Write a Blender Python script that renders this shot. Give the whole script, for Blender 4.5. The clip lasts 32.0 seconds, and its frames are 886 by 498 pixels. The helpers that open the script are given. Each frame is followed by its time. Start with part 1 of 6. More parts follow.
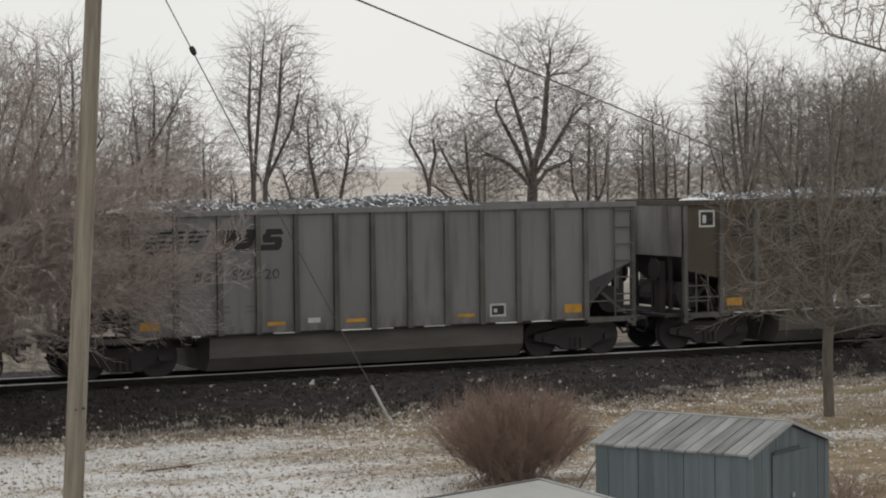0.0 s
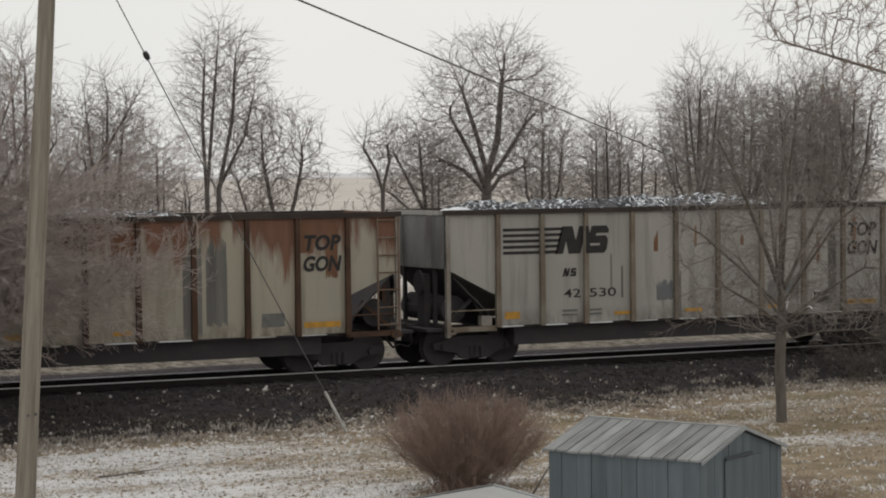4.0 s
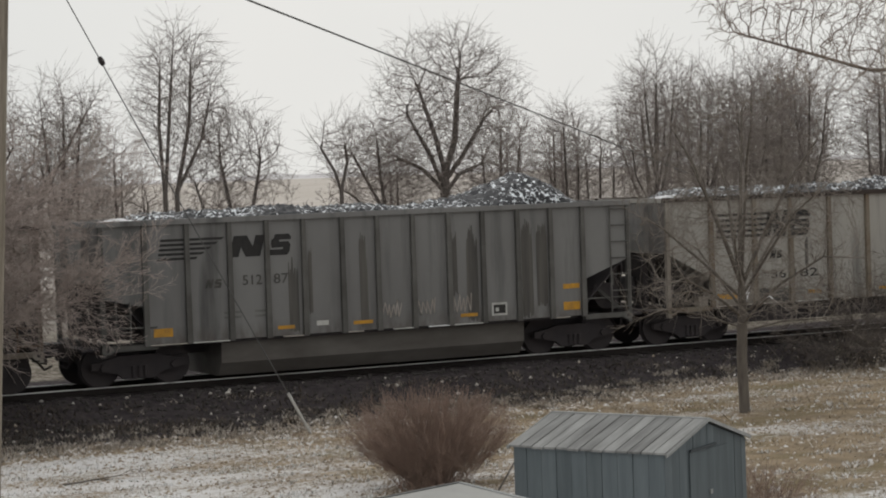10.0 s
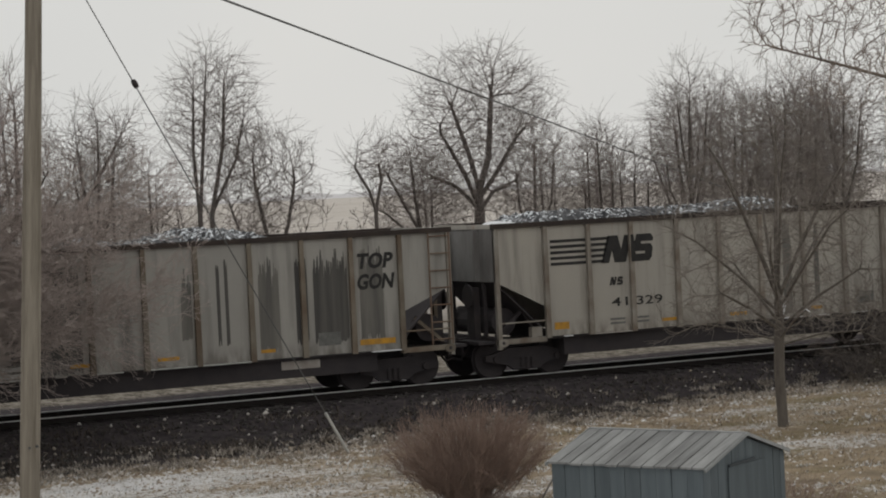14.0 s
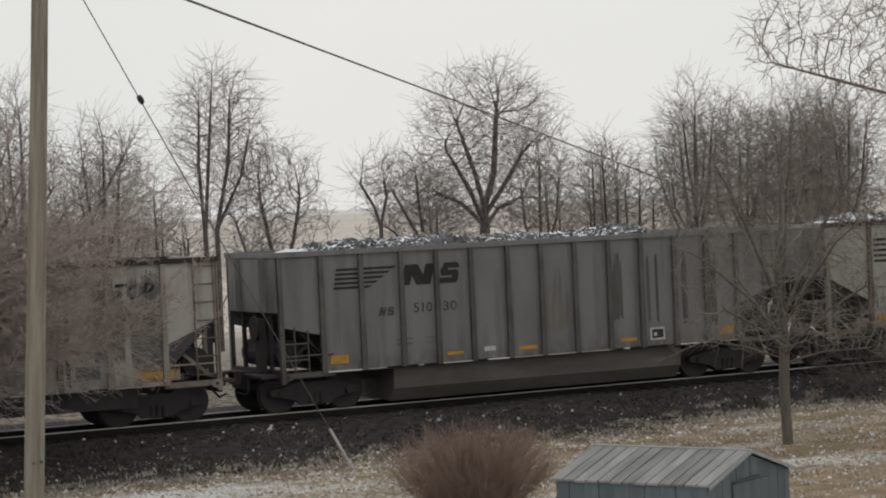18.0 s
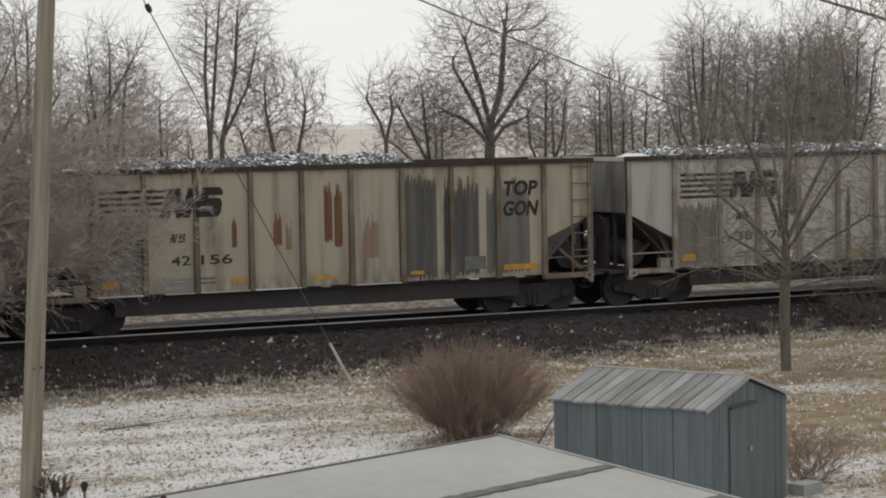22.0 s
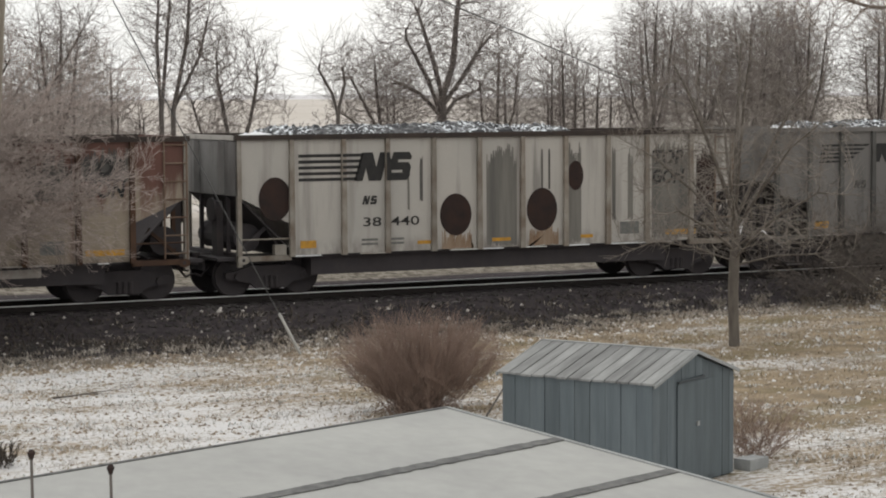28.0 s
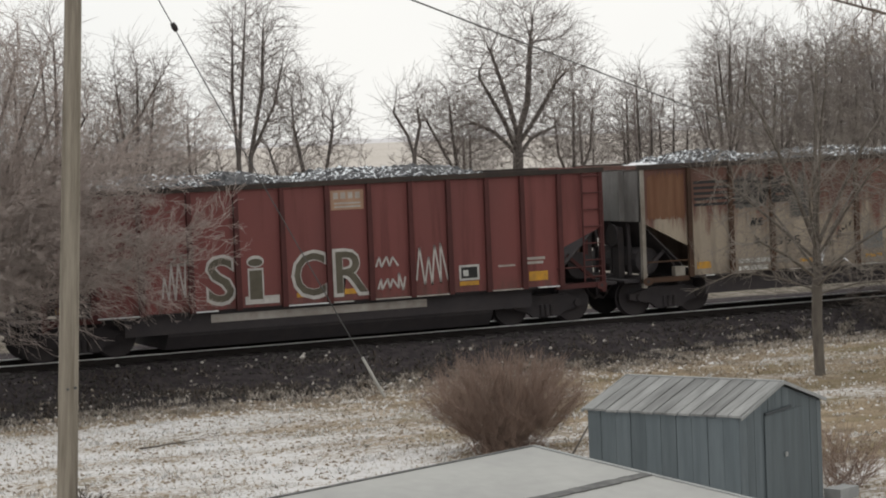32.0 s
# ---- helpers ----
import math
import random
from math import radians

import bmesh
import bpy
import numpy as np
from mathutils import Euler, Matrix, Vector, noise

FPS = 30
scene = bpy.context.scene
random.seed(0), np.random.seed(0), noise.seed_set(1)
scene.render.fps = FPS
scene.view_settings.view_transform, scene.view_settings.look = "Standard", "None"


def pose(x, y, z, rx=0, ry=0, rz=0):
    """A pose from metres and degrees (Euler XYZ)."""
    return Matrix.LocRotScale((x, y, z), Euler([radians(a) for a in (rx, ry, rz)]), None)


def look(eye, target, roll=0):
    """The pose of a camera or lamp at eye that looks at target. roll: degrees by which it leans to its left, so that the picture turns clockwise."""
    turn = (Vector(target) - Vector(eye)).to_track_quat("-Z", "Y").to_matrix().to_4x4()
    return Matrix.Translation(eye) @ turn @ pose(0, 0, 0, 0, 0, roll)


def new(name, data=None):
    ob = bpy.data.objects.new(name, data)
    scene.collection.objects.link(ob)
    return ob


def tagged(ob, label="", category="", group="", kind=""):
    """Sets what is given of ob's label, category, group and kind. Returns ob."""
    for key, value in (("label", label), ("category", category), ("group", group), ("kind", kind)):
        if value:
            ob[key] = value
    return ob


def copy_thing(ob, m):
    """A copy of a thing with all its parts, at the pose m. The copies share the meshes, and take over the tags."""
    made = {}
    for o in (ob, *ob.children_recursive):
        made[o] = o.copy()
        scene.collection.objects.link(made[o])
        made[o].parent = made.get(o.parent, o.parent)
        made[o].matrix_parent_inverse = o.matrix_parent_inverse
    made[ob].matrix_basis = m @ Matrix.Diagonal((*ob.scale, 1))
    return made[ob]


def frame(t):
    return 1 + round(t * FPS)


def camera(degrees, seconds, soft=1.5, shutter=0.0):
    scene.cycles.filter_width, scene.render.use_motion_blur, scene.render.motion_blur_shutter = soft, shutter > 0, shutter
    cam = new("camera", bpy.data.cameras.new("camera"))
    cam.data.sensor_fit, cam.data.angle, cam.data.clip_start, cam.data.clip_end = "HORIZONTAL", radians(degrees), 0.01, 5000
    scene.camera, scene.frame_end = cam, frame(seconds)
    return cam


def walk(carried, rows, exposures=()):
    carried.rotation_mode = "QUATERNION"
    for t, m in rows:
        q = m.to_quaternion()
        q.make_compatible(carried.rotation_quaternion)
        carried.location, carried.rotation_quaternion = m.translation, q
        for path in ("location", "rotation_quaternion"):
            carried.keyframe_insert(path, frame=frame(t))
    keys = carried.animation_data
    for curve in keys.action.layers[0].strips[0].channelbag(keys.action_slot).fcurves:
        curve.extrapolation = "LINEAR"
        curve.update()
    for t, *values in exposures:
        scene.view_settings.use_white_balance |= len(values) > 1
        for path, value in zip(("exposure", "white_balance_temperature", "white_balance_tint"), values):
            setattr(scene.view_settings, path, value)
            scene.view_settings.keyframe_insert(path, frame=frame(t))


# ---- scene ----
# The eye stays at one window; the hand turns it. Rows: seconds, yaw, pitch, roll in degrees.
EYE = 5.3
cam = camera(22.19, 32.0, 1.95)
TURNS = [
    (0.0, -24.500, -2.062, 0.800),
    (0.5, -24.603, -2.068, 0.795),
    (1.0, -24.876, -2.016, 0.781),
    (1.5, -24.978, -1.998, 0.814),
    (2.0, -25.006, -2.008, 0.836),
    (2.5, -25.168, -1.994, 0.779),
    (3.0, -25.402, -1.967, 0.748),
    (3.5, -25.592, -1.948, 0.696),
    (5.5, -25.788, -1.875, 0.678),
    (6.0, -26.020, -1.846, 0.627),
    (6.5, -26.227, -1.791, 0.521),
    (7.0, -26.141, -1.623, 0.505),
    (7.5, -26.256, -1.354, 0.374),
    (8.0, -26.561, -1.374, 0.373),
    (8.5, -26.349, -1.676, 0.386),
    (9.0, -26.377, -2.156, 0.779),
    (9.5, -26.563, -2.185, 1.509),
    (10.0, -26.724, -1.993, 1.977),
    (10.5, -27.354, -1.851, 2.193),
    (11.0, -28.329, -1.853, 2.389),
    (11.5, -28.286, -1.963, 2.570),
    (12.0, -27.612, -1.986, 2.473),
    (12.5, -27.083, -1.857, 2.295),
    (13.0, -26.539, -1.595, 2.430),
    (13.5, -25.727, -1.511, 2.656),
    (14.0, -25.858, -1.507, 2.800),
    (14.5, -26.408, -1.417, 2.854),
    (16.5, -25.732, -1.093, 2.653),
    (17.0, -25.709, -1.022, 2.652),
    (17.5, -25.774, -0.967, 2.633),
    (18.0, -25.728, -1.084, 2.639),
    (18.5, -25.687, -1.482, 2.672),
    (19.0, -25.750, -2.194, 2.657),
    (19.5, -25.210, -2.871, 2.777),
    (20.0, -24.837, -2.999, 2.726),
    (20.5, -25.097, -2.757, 2.700),
    (21.0, -25.486, -2.745, 2.528),
    (21.5, -25.894, -2.966, 1.908),
    (22.0, -25.584, -3.173, 1.055),
    (22.5, -24.783, -3.707, 0.657),
    (23.0, -25.447, -3.446, 0.015),
    (23.5, -25.023, -2.909, -0.164),
    (24.0, -24.648, -2.973, 0.227),
    (24.5, -25.432, -2.479, 0.503),
    (26.5, -25.942, -2.488, 1.032),
    (27.0, -26.222, -2.388, 1.064),
    (27.5, -26.582, -2.787, 0.838),
    (28.0, -26.795, -3.894, 0.300),
    (28.5, -27.320, -3.645, 0.098),
    (29.0, -26.075, -2.764, 0.738),
    (29.5, -24.982, -2.569, 1.241),
    (30.0, -24.828, -2.315, 1.824),
    (30.5, -24.902, -2.795, 2.183),
    (31.0, -24.737, -2.968, 2.444),
    (31.5, -24.851, -2.793, 2.410),
    (32.0, -24.881, -2.843, 2.348),
]
EXPOSURES = [(0.0, -0.05), (3.0, -0.08), (6.0, -0.13), (7.0, -0.23), (8.0, -0.17), (9.0, -0.06), (11.0, -0.19), (12.0, 0.05), (13.0, -0.12), (14.0, -0.34), (17.0, -0.19), (18.0, -0.13), (19.0, -0.08), (20.0, 0.29), (21.0, 0.02), (22.0, 0.03), (23.0, 0.42), (24.0, -0.03), (27.0, -0.09), (28.0, 0.28), (29.0, 0.26), (29.6, 0.0), (30.0, -0.23), (31.0, 0.17), (32.0, 0.16)]
walk(cam, [(t, pose(0, 0, EYE, 90 + pitch, roll, yaw)) for t, yaw, pitch, roll in TURNS], EXPOSURES)

# ---------------- world and sun ----------------
world = bpy.data.worlds.new("overcast_sky")
scene.world = world
world.use_nodes = True
wn, wl = world.node_tree.nodes, world.node_tree.links
wn.clear()
sky = wn.new("ShaderNodeTexSky")
sky.sky_type = "NISHITA"
sky.sun_disc = False
sky.sun_elevation, sky.sun_rotation = radians(60), radians(0)
sky.air_density, sky.dust_density, sky.ozone_density = 2.0, 6.0, 0.5
bw = wn.new("ShaderNodeHueSaturation")
bw.inputs["Saturation"].default_value = 0.06
bw.inputs["Value"].default_value = 0.006
coord = wn.new("ShaderNodeTexCoord")
cloud = wn.new("ShaderNodeTexNoise")
cloud.inputs["Scale"].default_value = 3.0
cloud.inputs["Detail"].default_value = 4.0
ramp = wn.new("ShaderNodeValToRGB")
ramp.color_ramp.elements[0].position, ramp.color_ramp.elements[0].color = 0.30, (0.80, 0.805, 0.785, 1)
ramp.color_ramp.elements[1].position, ramp.color_ramp.elements[1].color = 0.72, (0.89, 0.875, 0.838, 1)
add = wn.new("ShaderNodeMixRGB")
add.blend_type = "ADD"
add.inputs[0].default_value = 1.0
bg = wn.new("ShaderNodeBackground")
bg.inputs["Strength"].default_value = 1.0
wout = wn.new("ShaderNodeOutputWorld")
wl.new(sky.outputs[0], bw.inputs["Color"])
wl.new(coord.outputs["Generated"], cloud.inputs["Vector"])
wl.new(cloud.outputs["Fac"], ramp.inputs["Fac"])
wl.new(bw.outputs[0], add.inputs[1])
wl.new(ramp.outputs[0], add.inputs[2])
wl.new(add.outputs[0], bg.inputs["Color"])
wl.new(bg.outputs[0], wout.inputs[0])

sun_data = bpy.data.lights.new("sun", "SUN")
sun_data.energy, sun_data.angle, sun_data.color = 0.36, radians(40), (1.0, 0.985, 0.975)
sun = new("sun", sun_data)
sun.matrix_world = look((20, 80, 70), (20, 40, 0))


# ---------------- materials ----------------
def mat(name, rough=0.8, metal=0.0):
    m = bpy.data.materials.new(name)
    m.use_nodes = True
    b = m.node_tree.nodes["Principled BSDF"]
    b.inputs["Roughness"].default_value = rough
    b.inputs["Metallic"].default_value = metal
    b.inputs["Specular IOR Level"].default_value = 0.3
    return m, m.node_tree.nodes, m.node_tree.links, b


def tex(nodes, links, scale, detail=4.0, stretch=(1, 1, 1), shift=(0, 0, 0), space="Object", rough=0.55):
    c = nodes.new("ShaderNodeTexCoord")
    mp = nodes.new("ShaderNodeMapping")
    mp.inputs["Scale"].default_value = stretch
    mp.inputs["Location"].default_value = shift
    n = nodes.new("ShaderNodeTexNoise")
    n.inputs["Scale"].default_value, n.inputs["Detail"].default_value, n.inputs["Roughness"].default_value = scale, detail, rough
    links.new(c.outputs[space], mp.inputs[0])
    links.new(mp.outputs[0], n.inputs["Vector"])
    return n.outputs["Fac"]


def ramp_of(nodes, links, fac, lo, hi, a=(0, 0, 0, 1), b=(1, 1, 1, 1)):
    r = nodes.new("ShaderNodeValToRGB")
    r.color_ramp.elements[0].position, r.color_ramp.elements[0].color = lo, a
    r.color_ramp.elements[1].position, r.color_ramp.elements[1].color = hi, b
    links.new(fac, r.inputs[0])
    return r.outputs[0]


def mix(nodes, links, fac, a, b, kind="MIX"):
    m = nodes.new("ShaderNodeMixRGB")
    m.blend_type = kind
    for sock, v in ((m.inputs[0], fac), (m.inputs[1], a), (m.inputs[2], b)):
        if isinstance(v, (int, float)):
            sock.default_value = v
        elif isinstance(v, tuple):
            sock.default_value = (*v, 1.0)[:4]
        else:
            links.new(v, sock)
    return m.outputs[0]


def math_node(nodes, links, op, a, b):
    m = nodes.new("ShaderNodeMath")
    m.operation = op
    m.use_clamp = True
    for sock, v in ((m.inputs[0], a), (m.inputs[1], b)):
        if isinstance(v, (int, float)):
            sock.default_value = v
        else:
            links.new(v, sock)
    return m.outputs[0]


def bump(nodes, links, bsdf, fac, strength, dist=0.02):
    b = nodes.new("ShaderNodeBump")
    b.inputs["Strength"].default_value, b.inputs["Distance"].default_value = strength, dist
    links.new(fac, b.inputs["Height"])
    links.new(b.outputs[0], bsdf.inputs["Normal"])


def plain(name, col, col2=None, scale=6.0, rough=0.8, metal=0.0, stretch=(1, 1, 1), relief=0.2, dist=0.01, vary=0.0):
    m, n, l, b = mat(name, rough, metal)
    col2 = col2 or tuple(c * 0.6 for c in col)
    f = tex(n, l, scale, 5.0, stretch)
    c = mix(n, l, ramp_of(n, l, f, 0.35, 0.68), col, col2)
    fine = tex(n, l, scale * 7, 3.0, stretch)
    c = mix(n, l, 0.35, c, mix(n, l, fine, (0.4, 0.4, 0.4), (1.0, 1.0, 1.0)), "MULTIPLY")
    if vary:
        oi = n.new("ShaderNodeObjectInfo")
        c = mix(n, l, vary, c, mix(n, l, oi.outputs["Random"], (0.25, 0.25, 0.25), (1.0, 1.0, 1.0)), "MULTIPLY")
    l.new(c, b.inputs["Base Color"])
    if relief:
        bump(n, l, b, fine, relief, dist)
    return m


def car_paint(name, base, fade, rust, soot, seed, rust_col=(0.16, 0.055, 0.025), rust_top=0.0):
    """Old wagon paint: chalking, rain streaks down the panels, rust bleeding from the top, coal grime from below."""
    m, n, l, b = mat(name, 0.62)
    sh = (seed * 3.7, seed * 1.3, seed * 0.7)
    big = tex(n, l, 0.55, 4.0, (1, 1, 0.6), sh)
    c = mix(n, l, ramp_of(n, l, big, 0.35, 0.7), base, fade)
    streak = tex(n, l, 3.2, 5.0, (1, 1, 0.09), sh)
    c = mix(n, l, ramp_of(n, l, streak, 0.52, 0.72), c, tuple(x * 0.62 for x in base))
    sp = n.new("ShaderNodeSeparateXYZ")
    tc = n.new("ShaderNodeTexCoord")
    l.new(tc.outputs["Object"], sp.inputs[0])
    high = n.new("ShaderNodeMapRange")
    high.inputs["From Min"].default_value, high.inputs["From Max"].default_value = 1.6, 3.7
    l.new(sp.outputs["Z"], high.inputs["Value"])
    low = n.new("ShaderNodeMapRange")
    low.inputs["From Min"].default_value, low.inputs["From Max"].default_value = 1.35, 0.8
    l.new(sp.outputs["Z"], low.inputs["Value"])
    # rust: streaky, in broad patches, stronger towards the top chord
    patch = tex(n, l, 0.5, 3.0, (1, 1, 0.35), (sh[0] + 9, 0, 0))
    wide = tex(n, l, 3.0, 6.0, (1, 1, 0.13), (sh[0] + 4, 0, 2), rough=0.62)
    r = math_node(n, l, "ADD", math_node(n, l, "MULTIPLY", patch, 0.4), math_node(n, l, "MULTIPLY", wide, 0.6))
    r = math_node(n, l, "ADD", r, math_node(n, l, "MULTIPLY", high.outputs[0], rust_top))
    r = ramp_of(n, l, r, 0.72 - rust, 0.80 - rust * 0.8)
    rc = mix(n, l, ramp_of(n, l, wide, 0.35, 0.7), rust_col, tuple(x * 1.9 for x in rust_col))
    c = mix(n, l, math_node(n, l, "MULTIPLY", r, 0.9), c, rc)
    # soot: ragged dark smears
    s = tex(n, l, 0.9, 5.0, (1, 1, 0.12), (sh[0] + 17, 3, 1))
    s = ramp_of(n, l, s, 0.70 - soot, 0.78 - soot * 0.8)
    c = mix(n, l, math_node(n, l, "MULTIPLY", s, 0.7), c, (0.045, 0.044, 0.045))
    grime = tex(n, l, 5.0, 5.0, (1, 1, 0.4), sh)
    c = mix(n, l, math_node(n, l, "MULTIPLY", low.outputs[0], math_node(n, l, "MULTIPLY", ramp_of(n, l, grime, 0.38, 0.62), 0.85)), c, (0.075, 0.056, 0.046))
    fine = tex(n, l, 40.0, 3.0)
    c = mix(n, l, 0.3, c, mix(n, l, fine, (0.45, 0.45, 0.45), (1, 1, 1)), "MULTIPLY")
    l.new(c, b.inputs["Base Color"])
    bump(n, l, b, tex(n, l, 2.0, 2.0, (1, 1, 0.6), sh), 0.25, 0.03)
    return m


M = {}
M["soot_steel"] = plain("sooty_steel", (0.050, 0.045, 0.049), (0.062, 0.054, 0.056), 3.0, 0.85)
M["dark_steel"] = plain("dark_steel", (0.042, 0.038, 0.042), (0.058, 0.048, 0.047), 3.0, 0.75)
M["grey_belly"] = plain("grimy_grey_belly", (0.16, 0.15, 0.14), (0.10, 0.09, 0.083), 1.5, 0.7, stretch=(0.4, 1, 1))
M["rail_head"] = plain("polished_rail_head", (0.82, 0.82, 0.83), (0.70, 0.70, 0.70), 3.0, 0.32, 0.25)
M["rail_web"] = plain("rusty_rail_web", (0.025, 0.02, 0.018), (0.018, 0.015, 0.014), 5.0)
M["tie"] = plain("creosoted_wood", (0.032, 0.027, 0.026), (0.045, 0.037, 0.034), 4.0, stretch=(6, 1, 1), vary=0.4)
M["black"] = plain("black_lettering", (0.022, 0.022, 0.023), (0.035, 0.033, 0.032), 6.0, 0.65)
M["worn_black"] = plain("faded_black_lettering", (0.05, 0.05, 0.05), (0.11, 0.105, 0.095), 5.0, 0.7)
M["white_mark"] = plain("white_lettering", (0.62, 0.62, 0.60), (0.42, 0.42, 0.40), 6.0, 0.6)
M["pale_mark"] = plain("pale_spray_paint", (0.46, 0.43, 0.40), (0.34, 0.30, 0.27), 4.0, 0.6)
M["pale_spray"] = plain("pale_spray_outline", (0.60, 0.58, 0.56), (0.44, 0.42, 0.40), 4.0, 0.6)
M["worn_white"] = plain("worn_white_lettering", (0.30, 0.28, 0.26), (0.16, 0.12, 0.11), 7.0, 0.7)
M["grey_spray"] = plain("grey_spray_paint", (0.13, 0.115, 0.085), (0.09, 0.08, 0.06), 3.0, 0.6)
M["yellow"] = plain("yellow_reflector_tape", (0.62, 0.32, 0.035), (0.40, 0.22, 0.05), 6.0, 0.5)
M["faint_mark"] = plain("faint_stencil", (0.13, 0.13, 0.125), (0.2, 0.2, 0.19), 8.0, 0.7)
M["snow"] = plain("fresh_snow", (0.80, 0.81, 0.83), (0.70, 0.71, 0.74), 8.0, 0.85, relief=0.4)
M["rust_disc"] = plain("dark_rust_patch", (0.024, 0.016, 0.015), (0.042, 0.022, 0.017), 3.0, 0.8)
M["grime_smear"] = plain("grey_grime_smear", (0.12, 0.115, 0.108), (0.21, 0.20, 0.18), 2.4, 0.75, stretch=(1.6, 1, 0.12))
M["rust_run"] = plain("orange_rust_run", (0.22, 0.14, 0.09), (0.30, 0.23, 0.17), 2.4, 0.8, stretch=(1.6, 1, 0.25))
M["pole_wood"] = plain("weathered_pole_wood", (0.34, 0.30, 0.245), (0.19, 0.163, 0.128), 4.5, 0.85, stretch=(2.5, 2.5, 0.16), relief=0.9, dist=0.03)
M["bark_pale"] = plain("pale_grey_bark", (0.155, 0.136, 0.126), (0.11, 0.096, 0.09), 4.0, 0.9, stretch=(2, 2, 0.6), relief=0.5)
M["bark"] = plain("grey_brown_bark", (0.16, 0.142, 0.13), (0.115, 0.101, 0.093), 4.0, 0.9, stretch=(2, 2, 0.6), relief=0.5)
# far trees and scrub: haze over the distance is mixed into this paler grey
M["bark_far"] = plain("haze_paled_bark_and_twigs", (0.315, 0.274, 0.256), (0.235, 0.203, 0.19), 3.0, 0.9, relief=0)
M["twig_brown"] = plain("reddish_brown_twigs", (0.335, 0.242, 0.198), (0.245, 0.176, 0.144), 2.0, 0.9, relief=0)
M["twig_haze"] = plain("pale_brown_fine_twigs", (0.47, 0.40, 0.37), (0.35, 0.295, 0.27), 2.0, 0.9, relief=0)
# pale colour and a weak glow stand in for distance haze
M["far_woods"] = plain("far_woods_haze_glow", (0.60, 0.59, 0.60), (0.54, 0.53, 0.54), 0.02, 0.9, relief=0)
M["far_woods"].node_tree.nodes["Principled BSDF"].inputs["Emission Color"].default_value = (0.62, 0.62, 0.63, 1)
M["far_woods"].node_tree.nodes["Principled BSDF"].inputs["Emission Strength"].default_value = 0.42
M["yard_twig"] = plain("pale_grey_brown_twigs", (0.28, 0.248, 0.22), (0.19, 0.168, 0.15), 2.0, 0.9, relief=0)
M["hang_twig"] = plain("pale_bleached_twigs", (0.34, 0.28, 0.24), (0.24, 0.195, 0.165), 2.0, 0.9, relief=0)
M["twig_tan"] = plain("pale_tan_twigs", (0.22, 0.18, 0.15), (0.15, 0.12, 0.10), 2.0, 0.9, relief=0)
M["twig_grey"] = plain("grey_brown_twigs", (0.17, 0.145, 0.130), (0.11, 0.094, 0.085), 2.0, 0.9, relief=0)
M["wire"] = plain("galvanised_wire", (0.12, 0.12, 0.12), (0.09, 0.09, 0.09), 5.0, 0.6, 0.3, relief=0)
M["insulator"] = plain("dark_ceramic_insulator", (0.02, 0.018, 0.018), (0.03, 0.02, 0.02), 5.0, 0.35)
M["guard"] = plain("pale_plastic_guard", (0.52, 0.52, 0.50), (0.40, 0.40, 0.38), 4.0, 0.5)
M["shed_wall"] = plain("blue_grey_painted_boards", (0.150, 0.177, 0.192), (0.115, 0.138, 0.152), 2.5, 0.75, stretch=(3, 3, 0.25), vary=0.3)
M["shed_core"] = plain("shadowed_shed_frame", (0.07, 0.08, 0.088), (0.06, 0.068, 0.075), 3.0, 0.8)
M["snow_tuft"] = plain("snow_caked_grass", (0.74, 0.74, 0.75), (0.55, 0.53, 0.50), 1.2, 0.9, relief=0)
M["straw"] = plain("bright_straw", (0.36, 0.292, 0.208), (0.25, 0.20, 0.145), 0.9, 0.9, relief=0)
M["shed_roof"] = plain("weathered_grey_roof_boards", (0.36, 0.365, 0.36), (0.20, 0.20, 0.198), 2.2, 0.7, stretch=(0.5, 3, 0.5), vary=0.5, relief=0.3)
M["trim"] = plain("pale_grey_trim", (0.36, 0.37, 0.37), (0.27, 0.28, 0.28), 4.0, 0.7)
M["flat_roof"] = plain("pale_grey_roof_membrane", (0.40, 0.40, 0.385), (0.34, 0.34, 0.33), 0.9, 0.7, relief=0.1)
M["roof_seam"] = plain("dark_tar_seam", (0.095, 0.095, 0.095), (0.17, 0.17, 0.165), 9.0, 0.8)
M["siding"] = plain("white_painted_siding", (0.55, 0.55, 0.53), (0.45, 0.45, 0.43), 2.0, 0.7)
M["dry_grass"] = plain("dry_straw_grass", (0.31, 0.25, 0.18), (0.21, 0.17, 0.125), 0.8, 0.9, relief=0)
M["snowy_grass"] = plain("snow_dusted_grass", (0.62, 0.60, 0.58), (0.42, 0.36, 0.28), 1.2, 0.9, relief=0)
M["edge_grass"] = plain("pale_bleached_grass", (0.45, 0.41, 0.365), (0.24, 0.20, 0.16), 1.4, 0.9, relief=0)
M["yard_bark"] = plain("smooth_grey_bark", (0.17, 0.15, 0.13), (0.11, 0.095, 0.085), 4.0, 0.9, stretch=(2, 2, 0.6), relief=0.5)
M["weeds"] = plain("dead_dark_weeds", (0.10, 0.08, 0.065), (0.06, 0.05, 0.042), 1.0, 0.9, relief=0)
M["stone"] = plain("coal_dusted_stone", (0.082, 0.075, 0.071), (0.048, 0.044, 0.042), 3.0, 0.85, vary=0.5)
M["sooty_end"] = plain("sooty_grey_end_sheet", (0.29, 0.285, 0.28), (0.15, 0.14, 0.135), 1.3, 0.75, stretch=(1, 1, 0.4))
M["ladder_rust"] = plain("rust_brown_ladder_steel", (0.13, 0.075, 0.052), (0.22, 0.17, 0.13), 1.4, 0.8)
